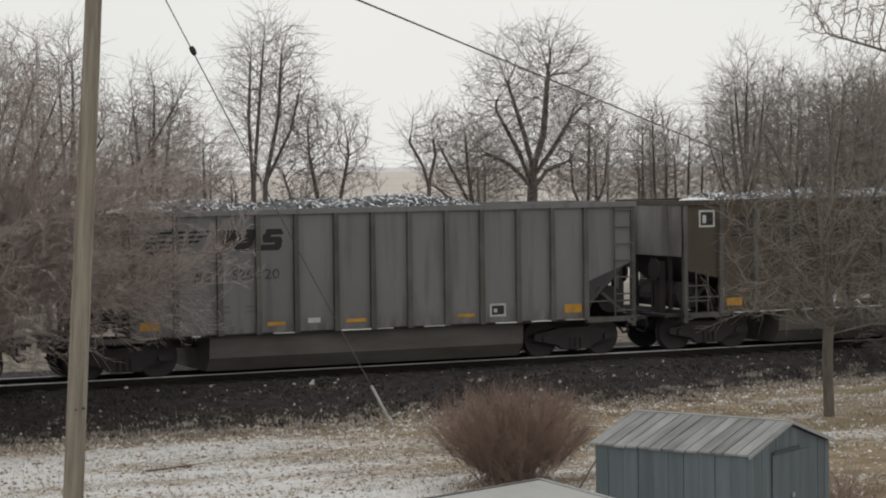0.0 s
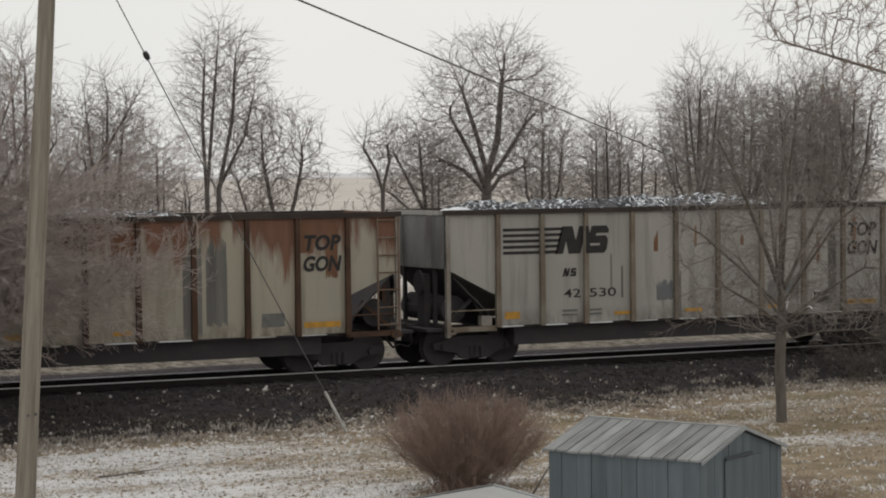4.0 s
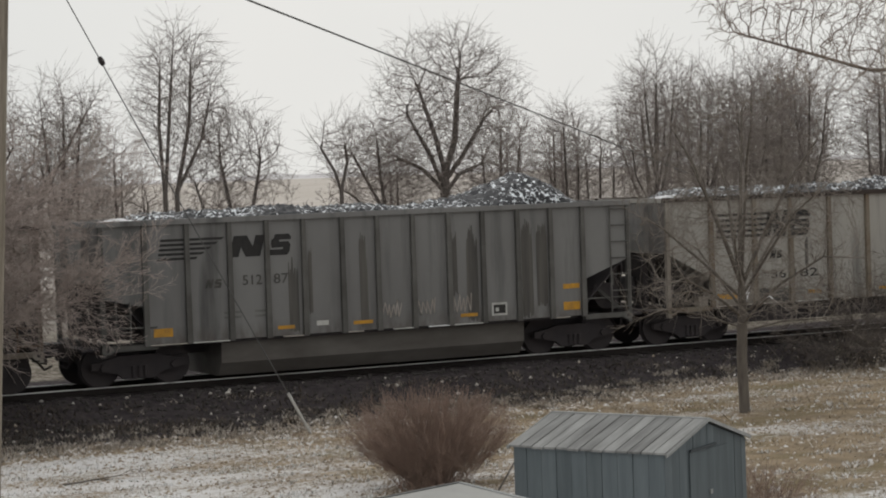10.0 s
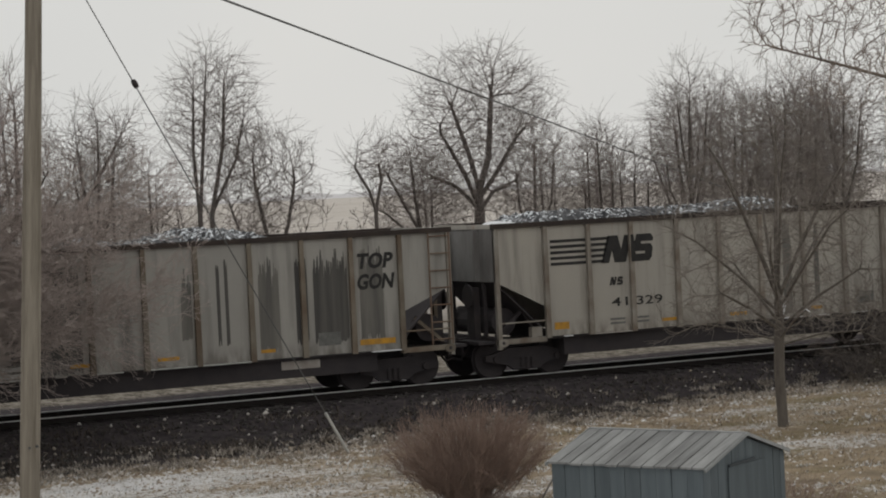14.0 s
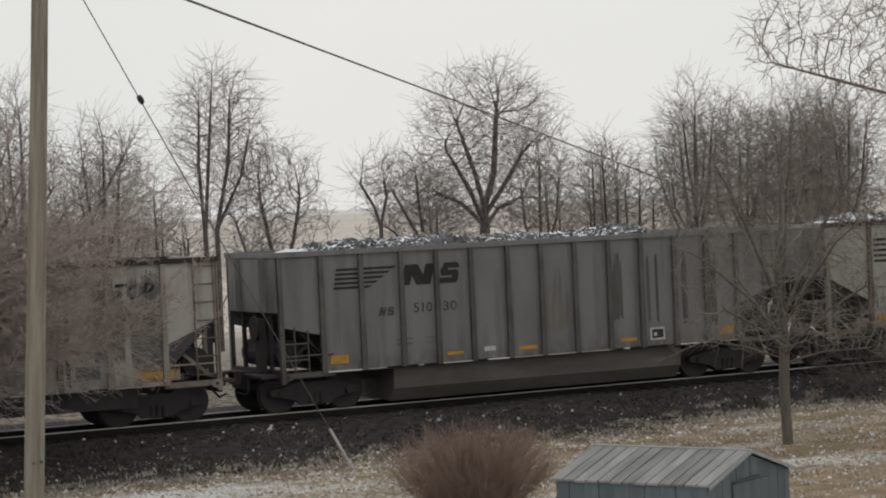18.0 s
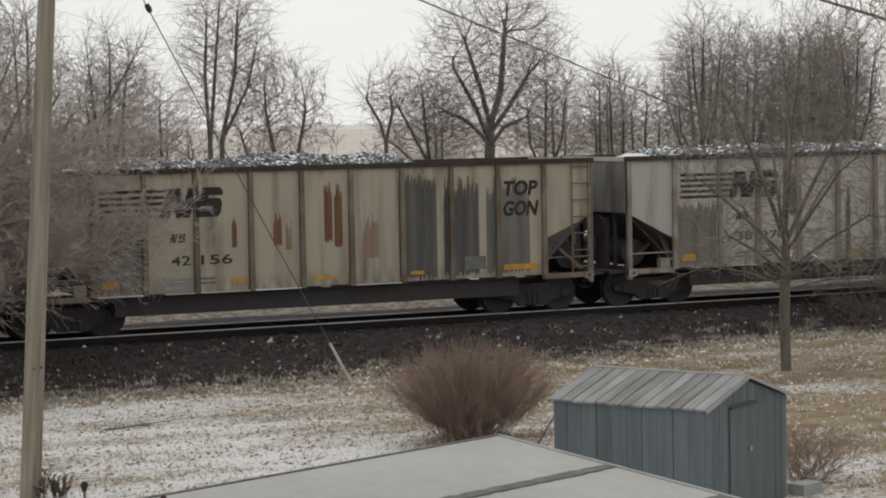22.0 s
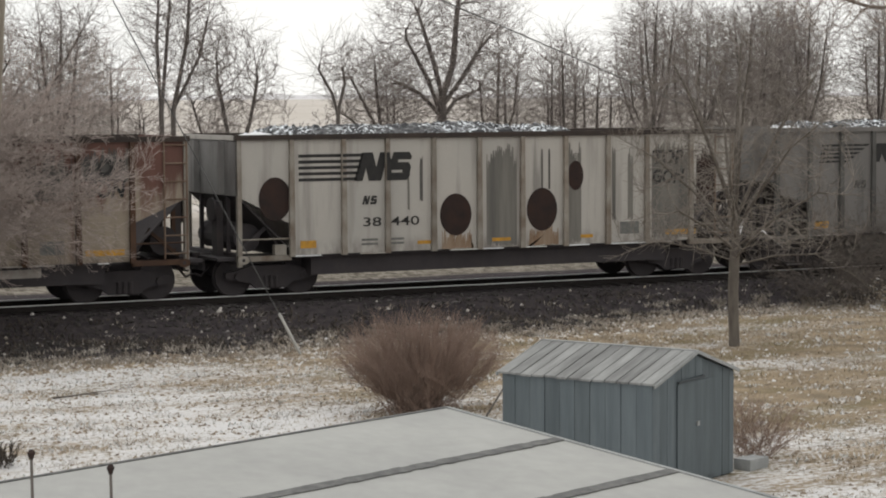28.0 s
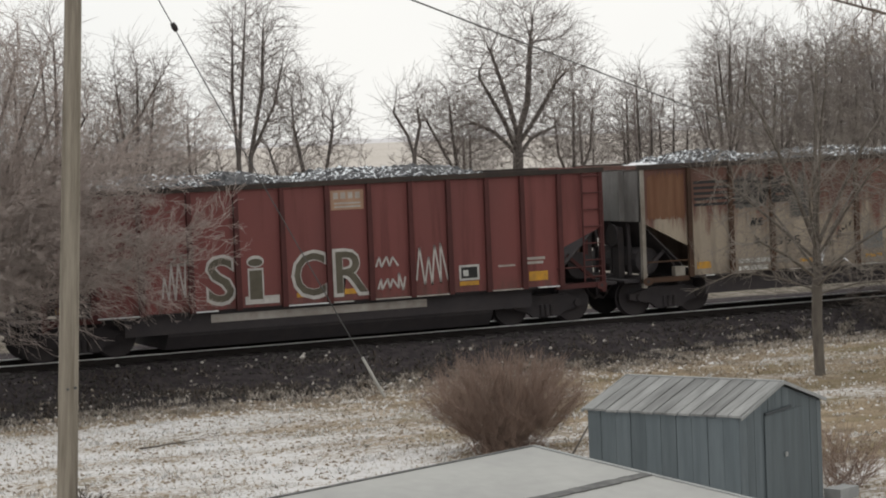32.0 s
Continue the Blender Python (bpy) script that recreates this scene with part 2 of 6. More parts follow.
M["corner"] = plain("pale_grimy_corner_post", (0.30, 0.28, 0.25), (0.20, 0.17, 0.14), 1.6, 0.75)
M["rusty_rib"] = plain("rust_stained_cream_rib", (0.265, 0.235, 0.19), (0.16, 0.115, 0.082), 1.6, 0.75, stretch=(1, 1, 0.8), vary=0.5)
M["cream_rib"] = plain("pale_cream_rib", (0.37, 0.345, 0.305), (0.21, 0.165, 0.13), 2.4, 0.75, stretch=(1, 1, 0.7), vary=0.35)
M["brown_rib"] = plain("brown_rusted_rib", (0.105, 0.058, 0.036), (0.06, 0.034, 0.024), 1.6, 0.8, vary=0.4)
M["grey_rib"] = plain("dull_grey_rib", (0.150, 0.148, 0.142), (0.10, 0.096, 0.09), 1.6, 0.75, vary=0.4)
M["red_rib"] = plain("dark_red_rib", (0.095, 0.030, 0.029), (0.07, 0.026, 0.025), 1.6, 0.75)
M["chord"] = plain("dark_rusted_chord", (0.06, 0.045, 0.038), (0.035, 0.028, 0.026), 2.0, 0.8)
M["dark_smear"] = plain("dark_soot_smear", (0.075, 0.072, 0.07), (0.135, 0.128, 0.118), 2.4, 0.8, stretch=(2.2, 1, 0.10))
M["blue_patch"] = plain("blue_grey_touch_up_paint", (0.155, 0.165, 0.175), (0.20, 0.205, 0.20), 2.0, 0.7)
M["pale_square"] = plain("pale_grey_primer", (0.30, 0.30, 0.305), (0.25, 0.25, 0.25), 2.0, 0.7)
M["red_run"] = plain("red_brown_rust_run", (0.135, 0.058, 0.034), (0.20, 0.11, 0.066), 2.6, 0.8, stretch=(2.0, 1, 0.2))
M["sign_tan"] = plain("faded_tan_sign", (0.42, 0.27, 0.19), (0.33, 0.20, 0.14), 3.0, 0.7)
M["cream_a"] = car_paint("dirty_cream_paint", (0.390, 0.374, 0.345), (0.322, 0.309, 0.289), 0.02, 0.06, 1, rust_top=0.10)
M["cream_rusty"] = car_paint("rust_stained_cream_paint", (0.395, 0.358, 0.284), (0.355, 0.329, 0.274), 0.06, 0.02, 2, (0.105, 0.040, 0.022), 0.30)
M["cream_b"] = car_paint("soot_streaked_cream_paint", (0.384, 0.370, 0.342), (0.338, 0.327, 0.305), 0.01, 0.10, 3, rust_top=0.06)
M["cream_c"] = car_paint("clean_cream_paint", (0.425, 0.398, 0.354), (0.375, 0.358, 0.328), 0.0, 0.02, 4, rust_top=0.12)
M["cream_d"] = car_paint("pale_cream_paint", (0.476, 0.449, 0.416), (0.414, 0.398, 0.373), 0.0, 0.06, 5, rust_top=0.08)
M["cream_e"] = car_paint("half_rusted_cream_paint", (0.425, 0.383, 0.297), (0.375, 0.338, 0.284), 0.07, 0.08, 6, (0.19, 0.065, 0.025), 0.10)
M["brown_rust"] = car_paint("rust_covered_tan_paint", (0.36, 0.305, 0.24), (0.30, 0.25, 0.20), 0.12, 0.05, 7, (0.078, 0.030, 0.024), 0.36)
M["grey_a"] = car_paint("dull_grey_paint", (0.205, 0.208, 0.210), (0.170, 0.170, 0.172), 0.0, 0.0, 8)
M["grey_b"] = car_paint("soot_streaked_grey_paint", (0.215, 0.215, 0.214), (0.172, 0.170, 0.170), 0.0, 0.13, 9)
M["grey_c"] = car_paint("weathered_grey_paint", (0.216, 0.217, 0.217), (0.168, 0.168, 0.168), 0.0, 0.09, 10)
M["grey_d"] = car_paint("warm_grey_paint", (0.198, 0.189, 0.182), (0.165, 0.156, 0.151), 0.0, 0.02, 11)
M["red"] = car_paint("oxide_red_paint", (0.205, 0.066, 0.062), (0.165, 0.060, 0.057), 0.0, 0.02, 12)
M["dark_car"] = car_paint("sooty_dark_brown_paint", (0.088, 0.070, 0.054), (0.065, 0.053, 0.044), 0.02, 0.06, 13)


def coal_material():
    m, n, l, b = mat("snow_dusted_coal", 0.5)
    c = n.new("ShaderNodeTexCoord")
    cell = n.new("ShaderNodeTexVoronoi")
    cell.inputs["Scale"].default_value = 10.5
    l.new(c.outputs["Object"], cell.inputs["Vector"])
    sp = n.new("ShaderNodeSeparateColor")
    l.new(cell.outputs["Color"], sp.inputs[0])
    wide = tex(n, l, 0.55, 2.0)
    f = math_node(n, l, "ADD", math_node(n, l, "MULTIPLY", sp.outputs[0], 0.5), math_node(n, l, "MULTIPLY", ramp_of(n, l, wide, 0.35, 0.65), 0.42))
    f = math_node(n, l, "MULTIPLY", ramp_of(n, l, f, 0.47, 0.50), ramp_of(n, l, cell.outputs["Distance"], 0.60, 0.46))
    l.new(mix(n, l, f, (0.030, 0.031, 0.036), (0.72, 0.76, 0.80)), b.inputs["Base Color"])
    return m


M["coal"] = coal_material()


# ---------------- mesh helpers ----------------
class Build:
    """Collects plain pieces of one mesh."""

    def __init__(self):
        self.v, self.f = [], []

    def poly(self, pts, quads):
        o = len(self.v)
        self.v += [tuple(p) for p in pts]
        self.f += [tuple(o + i for i in q) for q in quads]
        return self

    def box(self, x0, y0, z0, x1, y1, z1):
        p = [(x0, y0, z0), (x1, y0, z0), (x1, y1, z0), (x0, y1, z0), (x0, y0, z1), (x1, y0, z1), (x1, y1, z1), (x0, y1, z1)]
        return self.poly(p, [(0, 3, 2, 1), (4, 5, 6, 7), (0, 1, 5, 4), (1, 2, 6, 5), (2, 3, 7, 6), (3, 0, 4, 7)])

    def beam(self, a, b, w, h=None):
        """A square bar from a to b."""
        a, b, h = Vector(a), Vector(b), h or w
        d = (b - a).normalized()
        s = d.cross(Vector((0, 0, 1)))
        s = s.normalized() if s.length > 1e-4 else Vector((1, 0, 0))
        u = s.cross(d)
        p = [q + s * i * w / 2 + u * j * h / 2 for q in (a, b) for i, j in ((-1, -1), (1, -1), (1, 1), (-1, 1))]
        return self.poly(p, [(3, 2, 1, 0), (4, 5, 6, 7), (0, 1, 5, 4), (1, 2, 6, 5), (2, 3, 7, 6), (3, 0, 4, 7)])

    def plate(self, outline, y0, y1):
        """An upright plate: outline in x, z (counter-clockwise seen from -y), from y0 (front) to y1 (back)."""
        n = len(outline)
        p = [(x, y0, z) for x, z in outline] + [(x, y1, z) for x, z in outline]
        q = [tuple(range(n)), tuple(range(2 * n - 1, n - 1, -1))] + [(i, n + i, n + (i + 1) % n, (i + 1) % n) for i in range(n)]
        return self.poly(p, q)

    def rod(self, a, b, r0, r1=None, k=8):
        a, b, r1 = Vector(a), Vector(b), r0 if r1 is None else r1
        d = (b - a).normalized()
        s = d.orthogonal().normalized()
        u = d.cross(s)
        ring = [s * math.cos(2 * math.pi * i / k) + u * math.sin(2 * math.pi * i / k) for i in range(k)]
        p = [a + v * r0 for v in ring] + [b + v * r1 for v in ring]
        return self.poly(p, [tuple(range(k - 1, -1, -1)), tuple(range(k, 2 * k))] + [(i, (i + 1) % k, k + (i + 1) % k, k + i) for i in range(k)])

    def disc(self, x, z, rx, rz, y0, y1, k=28):
        return self.plate([(x + rx * math.cos(2 * math.pi * i / k), z + rz * math.sin(2 * math.pi * i / k)) for i in range(k)], y0, y1)

    def mesh(self, name, material):
        me = bpy.data.meshes.new(name)
        me.from_pydata(self.v, [], self.f)
        me.materials.append(material)
        me.update()
        return me


def part(name, build, material, parent, label="", at=None):
    me = build if isinstance(build, bpy.types.Mesh) else build.mesh(name, material)
    ob = new(name, me)
    ob.parent = parent
    if at is not None:
        ob.matrix_basis = at
    return tagged(ob, label)


def thing(name, label, category, m=None, group="", kind=""):
    ob = new(name)
    ob.matrix_basis = m or Matrix()
    return tagged(ob, label, category, group, kind)


def solid(name, build, material, label, category, group="", kind="", at=None):
    ob = new(name, build.mesh(name, material))
    if at is not None:
        ob.matrix_basis = at
    return tagged(ob, label, category, group, kind)


def letters(text, size, material, width=None, bold=0.0, space=1.0):
    cu = bpy.data.curves.new("lettering", "FONT")
    cu.body, cu.size, cu.offset, cu.space_character, cu.resolution_u = text, size, bold, space, 3
    cu.extrude = 0.002
    ob = bpy.data.objects.new("lettering", cu)
    scene.collection.objects.link(ob)
    dg = bpy.context.evaluated_depsgraph_get()
    me = bpy.data.meshes.new_from_object(ob.evaluated_get(dg))
    bpy.data.objects.remove(ob)
    bpy.data.curves.remove(cu)
    xs = [v.co.x for v in me.vertices]
    k = width / max(1e-6, max(xs) - min(xs)) if width else 1.0
    for v in me.vertices:
        v.co = Vector(((v.co.x - min(xs)) * k, -v.co.z, v.co.y))
    me.materials.clear()
    me.materials.append(material)
    me.update()
    return me


# ---------------- ground ----------------
TRACK_Y, RAIL_Z = 49.40, 0.70


def yard_edge(x):
    return 43.0 + 0.085 * (x - 16) + 0.35 * math.sin(x * 0.7) + 0.004 * (x - 16) ** 2


def smooth(a, b, t):
    t = min(1.0, max(0.0, (t - a) / (b - a)))
    return t * t * (3 - 2 * t)


def ground_z(x, y):
    e = yard_edge(min(60, max(-10, x)))
    z = 0.06 * noise.noise(Vector((x * 0.25, y * 0.25, 0))) * smooth(200, 80, y)
    z += 0.10 * smooth(e - 0.5, e + 1.2, y) + 0.44 * smooth(TRACK_Y - 3.6, TRACK_Y - 1.9, y)
    z -= 0.30 * smooth(TRACK_Y + 1.9, TRACK_Y + 4.5, y)
    z += 0.8 * smooth(120, 700, y)
    return z


def ground_material():
    m, n, l, b = mat("yard_ground", 0.95)
    b.inputs["Specular IOR Level"].default_value = 0.02
    c = n.new("ShaderNodeTexCoord")
    sp = n.new("ShaderNodeSeparateXYZ")
    l.new(c.outputs["Object"], sp.inputs[0])
    grass = mix(n, l, ramp_of(n, l, tex(n, l, 1.2, 6.0), 0.4, 0.65), (0.33, 0.262, 0.182), (0.215, 0.174, 0.128))
    grass = mix(n, l, ramp_of(n, l, tex(n, l, 0.35, 3.0, (1, 2, 1)), 0.52, 0.66), grass, (0.20, 0.165, 0.10))
    fine = tex(n, l, 14.0, 4.0, (1, 1.6, 1))
    grass = mix(n, l, 0.5, grass, mix(n, l, fine, (0.35, 0.35, 0.35), (1.25, 1.25, 1.25)), "MULTIPLY")
    # snow lies in drifts, mostly on the open lawn
    drift = tex(n, l, 0.33, 4.0, (0.55, 1.5, 1), (3.0, 1.5, 0))
    speck = tex(n, l, 4.5, 7.0, (1, 2.2, 1), rough=0.68)
    lawn = n.new("ShaderNodeMapRange")
    lawn.inputs["From Min"].default_value, lawn.inputs["From Max"].default_value = 21.0, 13.0
    lawn.inputs["To Min"].default_value, lawn.inputs["To Max"].default_value = -0.05, 0.042
    l.new(sp.outputs["X"], lawn.inputs["Value"])
    f = n.new("ShaderNodeMath")
    f.operation = "ADD"
    grit = tex(n, l, 13.0, 4.0, (1, 1.6, 1), (2, 7, 0), rough=0.7)
    speck = math_node(n, l, "ADD", math_node(n, l, "MULTIPLY", speck, 0.55), math_node(n, l, "MULTIPLY", grit, 0.45))
    l.new(math_node(n, l, "ADD", math_node(n, l, "MULTIPLY", drift, 0.40), math_node(n, l, "MULTIPLY", speck, 0.60)), f.inputs[0])
    l.new(lawn.outputs[0], f.inputs[1])
    house = n.new("ShaderNodeMapRange")
    house.inputs["From Min"].default_value, house.inputs["From Max"].default_value = 30.5, 27.5
    house.inputs["To Min"].default_value, house.inputs["To Max"].default_value = 0.0, 0.045
    l.new(sp.outputs["Y"], house.inputs["Value"])
    snow = ramp_of(n, l, math_node(n, l, "ADD", f.outputs[0], house.outputs[0]), 0.478, 0.552)
    yard = mix(n, l, math_node(n, l, "MULTIPLY", snow, 0.9), grass, (0.66, 0.655, 0.66))
    # coal-dark railway bed
    bed = mix(n, l, ramp_of(n, l, tex(n, l, 5.0, 6.0), 0.4, 0.7), (0.043, 0.038, 0.041), (0.076, 0.066, 0.067))
    bed = mix(n, l, math_node(n, l, "MULTIPLY", ramp_of(n, l, tex(n, l, 4.0, 6.0, (1, 2, 1), (5, 5, 0)), 0.64, 0.70), 0.55), bed, (0.40, 0.38, 0.37))
    att = n.new("ShaderNodeAttribute")
    att.attribute_name = "bed"
    edge = math_node(n, l, "ADD", att.outputs["Fac"], math_node(n, l, "MULTIPLY", math_node(n, l, "SUBTRACT", tex(n, l, 2.5, 5.0), 0.5), 1.0))
    c1 = mix(n, l, ramp_of(n, l, edge, 0.42, 0.62), yard, bed)
    # snow-dusted gravel and field beyond the track
    far = mix(n, l, ramp_of(n, l, tex(n, l, 6.0, 6.0, (1, 0.35, 1), rough=0.7), 0.40, 0.58), (0.27, 0.245, 0.21), (0.095, 0.082, 0.066))
    deep = n.new("ShaderNodeMapRange")
    deep.inputs["From Min"].default_value, deep.inputs["From Max"].default_value = 66.0, 90.0
    l.new(sp.outputs["Y"], deep.inputs["Value"])
    field = mix(n, l, ramp_of(n, l, tex(n, l, 0.02, 3.0, (1, 6, 1)), 0.40, 0.6), (0.46, 0.42, 0.37), (0.60, 0.56, 0.53))
    far = mix(n, l, deep.outputs[0], far, field)
    att2 = n.new("ShaderNodeAttribute")
    att2.attribute_name = "beyond"
    c2 = mix(n, l, att2.outputs["Fac"], c1, far)
    l.new(c2, b.inputs["Base Color"])
    bump(n, l, b, fine, 0.6, 0.05)
    return m


def make_ground():
    xs = [-3000, -1200, -500, -200, -90, -40, -15] + [0.4 * i for i in range(0, 126)] + [56, 65, 80, 110, 160, 300, 600, 1300, 3000]
    ys = [-600, -120, -30, -5, 4, 8] + [10 + 0.4 * i for i in range(0, 141)] + [70, 76, 84, 95, 110, 130, 160, 200, 270, 400, 600, 900, 1400, 2200, 4000]
    b = Build()
    b.v = [(x, y, ground_z(x, y)) for y in ys for x in xs]
    w = len(xs)
    b.f = [(j * w + i, j * w + i + 1, (j + 1) * w + i + 1, (j + 1) * w + i) for j in range(len(ys) - 1) for i in range(w - 1)]
    ob = solid("ground", b, ground_material(), "lawn of straw grass under patchy snow beside a dark railway bed", "ground", kind="structure")
    me = ob.data
    a1, a2 = me.attributes.new("bed", "FLOAT", "POINT"), me.attributes.new("beyond", "FLOAT", "POINT")
    for i, (x, y, z) in enumerate(b.v):
        e = yard_edge(min(60, max(-10, x)))
        a1.data[i].value = smooth(e - 0.9, e + 0.9, y)
        a2.data[i].value = smooth(TRACK_Y + 7.0, TRACK_Y + 7.5, y)
    for p in me.polygons:
        p.use_smooth = True
    return ob


make_ground()


# ---------------- railway track ----------------
def make_track():
    tr = thing("railway_track", "single railway track with polished rails on dark sooty ties", "railway track", kind="structure")
    for s in (-1, 1):
        y = TRACK_Y + s * 0.755
        rail = part("rail", Build().box(-400, y - 0.07, RAIL_Z - 0.17, 500, y + 0.07, RAIL_Z - 0.15).box(-400, y - 0.012, RAIL_Z - 0.15, 500, y + 0.012, RAIL_Z - 0.035).box(-400, y - 0.037, RAIL_Z - 0.035, 500, y + 0.037, RAIL_Z - 0.0205), M["rail_web"], tr)
        part("rail_head", Build().box(-400, y - 0.034, RAIL_Z - 0.020, 500, y + 0.034, RAIL_Z), M["rail_head"], rail, "polished steel rail head")
    tie = Build().box(-0.115, -1.3, -0.18, 0.115, 1.3, 0.0).mesh("tie", M["tie"])
    for i in range(110):
        part("tie", tie, None, tr, at=pose(0.55 * i - 2, TRACK_Y + random.uniform(-0.03, 0.03), RAIL_Z - 0.14, 0, 0, random.uniform(-1, 1)))
    far = Build()
    for i in range(600):
        x = 0.55 * i - 165
        if x < -2.2 or x > 58.3:
            far.box(x - 0.115, TRACK_Y - 1.3, RAIL_Z - 0.35, x + 0.115, TRACK_Y + 1.3, RAIL_Z - 0.17)
    tagged(part("far_ties", far, M["tie"], tr), kind="stuff")


make_track()


# ---------------- wagons ----------------
SIDE = -1.62
RIBS = {"top": [1.33, 2.64, 3.76, 4.97, 6.19, 7.36, 8.56, 9.76, 10.88, 12.17],
        "long": [1.36, 2.55, 3.75, 5.05, 6.29, 7.51, 8.80, 10.07, 11.29, 12.53],
        "tub": [1.05, 2.05, 3.07, 3.98, 4.89, 5.86, 6.76, 7.68, 8.62, 9.53, 10.48, 11.39, 12.28],
        "red": [1.15, 2.25, 3.40, 4.50, 5.60, 6.70, 7.74, 8.77, 9.75, 10.74, 11.67, 12.66]}
LONG = {"top": 13.46, "long": 13.85, "tub": 13.63, "red": 13.85}
FACE = SIDE - 0.006


def heap(x0, x1, top, seed, bulge=None):
    """A load of coal: a rough mound along the wagon with lumps."""
    b = Build()
    nx, ny = int((x1 - x0) / 0.075), 22
    for j in range(ny + 1):
        y = -1.46 + 2.92 * j / ny
        for i in range(nx + 1):
            x = x0 + (x1 - x0) * i / nx
            e = smooth(x0, x0 + 1.1, x) * smooth(x1, x1 - 1.4, x)
            h = top * (0.72 + 0.55 * noise.noise(Vector((x * 0.55, seed, 0)))) * (1 - abs(y / 1.5) ** 2.4)
            if bulge:
                h += bulge[1] * max(0.0, 1 - abs(x - bulge[0]) / 1.5) * (1 - (y / 1.6) ** 2)
            v = Vector((x * 4, y * 4, seed * 5))
            z = 3.50 + (h + 0.14) * (0.15 + 0.85 * e) + 0.08 * noise.noise(v) + 0.09 * noise.noise(v * 2.7)
            b.v.append((x + random.uniform(-0.02, 0.02), y, z if 0 < j < ny else 3.45))
    w = nx + 1
    b.f = [(j * w + i, j * w + i + 1, (j + 1) * w + i + 1, (j + 1) * w + i) for j in range(ny) for i in range(nx)]
    return b


def ragged(x0, x1, z0, z1, rag, seed, y=FACE):
    """A smear on the wagon side, its upper edge torn into brush strokes, its lower edge uneven."""
    rng = random.Random(seed)
    up, low, x = [], [], x0
    w = x1 - x0
    while x < x1 - 0.004:
        s = min(x1 - x, rng.uniform(0.02, 0.065))
        mid = 1 - abs((x + s / 2 - x0) / w * 2 - 1)
        top = z1 - rag * rng.random() ** 2 - (0.8 * rag + 0.05) * (1 - mid) ** 2 * rng.random()
        up += [(x, top - rng.uniform(0.10, 0.35) * min(1.0, rag * 2 + 0.2)), (x + s * 0.35, top), (x + s * 0.8, top - 0.04 * rng.random())]
        low += [(x, z0 + (z1 - z0) * 0.10 * rng.random() ** 2), (x + s * 0.5, z0 + (z1 - z0) * 0.04 * rng.random())]
        x += s
    up.append((x1, up[-1][1] - 0.15))
    low.append((x1, low[-1][1]))
    return Build().plate(low + up[::-1], y, y + 0.003)


def slab_n(b, x, z, w, h, y0, y1):
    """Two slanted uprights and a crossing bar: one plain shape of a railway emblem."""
    s = h * 0.30
    b.plate([(x, z), (x + w * 0.30, z), (x + w * 0.30 + s, z + h), (x + s, z + h)], y0, y1)
    b.plate([(x + w * 0.66, z), (x + w * 0.96, z), (x + w * 0.96 + s, z + h), (x + w * 0.66 + s, z + h)], y0, y1)
    b.plate([(x + w * 0.52, z), (x + w * 0.90, z), (x + w * 0.40 + s, z + h), (x + w * 0.04 + s, z + h)], y0 - 0.001, y1)


def slab_s(b, x, z, w, h, y0, y1):
    """Three bars with their ends joined: the other plain shape."""
    t, e = h * 0.27, h * 0.16
    b.plate([(x, z), (x + w * 0.86, z), (x + w, z + e), (x + w, z + t), (x + 0.02 * w, z + t)], y0, y1)
    b.plate([(x + w * 0.12, z + h / 2 - t / 2), (x + w * 1.04, z + h / 2 - t / 2), (x + w * 1.04, z + h / 2), (x + w * 0.95, z + h / 2 + t / 2), (x + w * 0.12, z + h / 2 + t / 2)], y0, y1)
    b.plate([(x + w * 0.2, z + h - t), (x + w * 1.06, z + h - t), (x + w * 1.1, z + h - e), (x + w * 0.98, z + h), (x + w * 0.3, z + h)], y0, y1)
    b.plate([(x + w * 0.66, z + t * 0.9), (x + w, z + t * 0.9), (x + w * 1.04, z + h / 2), (x + w * 0.7, z + h / 2)], y0 - 0.001, y1)
    b.plate([(x + w * 0.08, z + h / 2), (x + w * 0.44, z + h / 2), (x + w * 0.52, z + h - t * 0.9), (x + w * 0.14, z + h - t * 0.9)], y0 - 0.001, y1)


def emblem(kind, car, material):
    y0, y1 = FACE - 0.004, FACE
    if kind == "top":
        for i in range(5):
            z = 2.64 + i * 0.137
            part("emblem_stripe", Build().plate([(1.52, z), (2.98 + i * 0.042, z), (3.0 + i * 0.042, z + 0.07), (1.52, z + 0.07)], y0, y1), material, car)
            part("emblem_stripe", Build().box(2.592, SIDE - 0.099, z, 2.708, SIDE - 0.0955, z + 0.07), material, car)
        b = Build()
        slab_n(b, 2.92, 2.62, 0.72, 0.66, y0, y1)
        part("emblem_shape", b, material, car)
        b = Build()
        slab_s(b, 3.76, 2.62, 0.60, 0.66, y0, y1)
        part("emblem_shape", b, material, car)
        part("emblem_shape", Build().plate([(3.72, 2.62), (3.84, 2.62), (3.84, 2.95), (3.80, 3.28), (3.72, 3.28)], SIDE - 0.099, SIDE - 0.0955), material, car)
    else:
        for i in range(5):
            z = 2.80 + i * 0.105
            part("emblem_stripe", Build().plate([(1.36 + i * 0.02, z), (2.00, z), (2.02, z + 0.055), (1.38 + i * 0.02, z + 0.055)], y0, y1), material, car)
            part("emblem_stripe", Build().plate([(2.14, z), (2.26 + i * 0.16, z), (2.34 + i * 0.16, z + 0.055), (2.14, z + 0.055)], y0, y1), material, car)
        b = Build()
        slab_n(b, 3.06, 2.80, 0.80, 0.48, y0, y1)
        part("emblem_shape", b, material, car)
        b = Build()
        slab_s(b, 4.06, 2.80, 0.50, 0.48, y0, y1)
        part("emblem_shape", b, material, car)


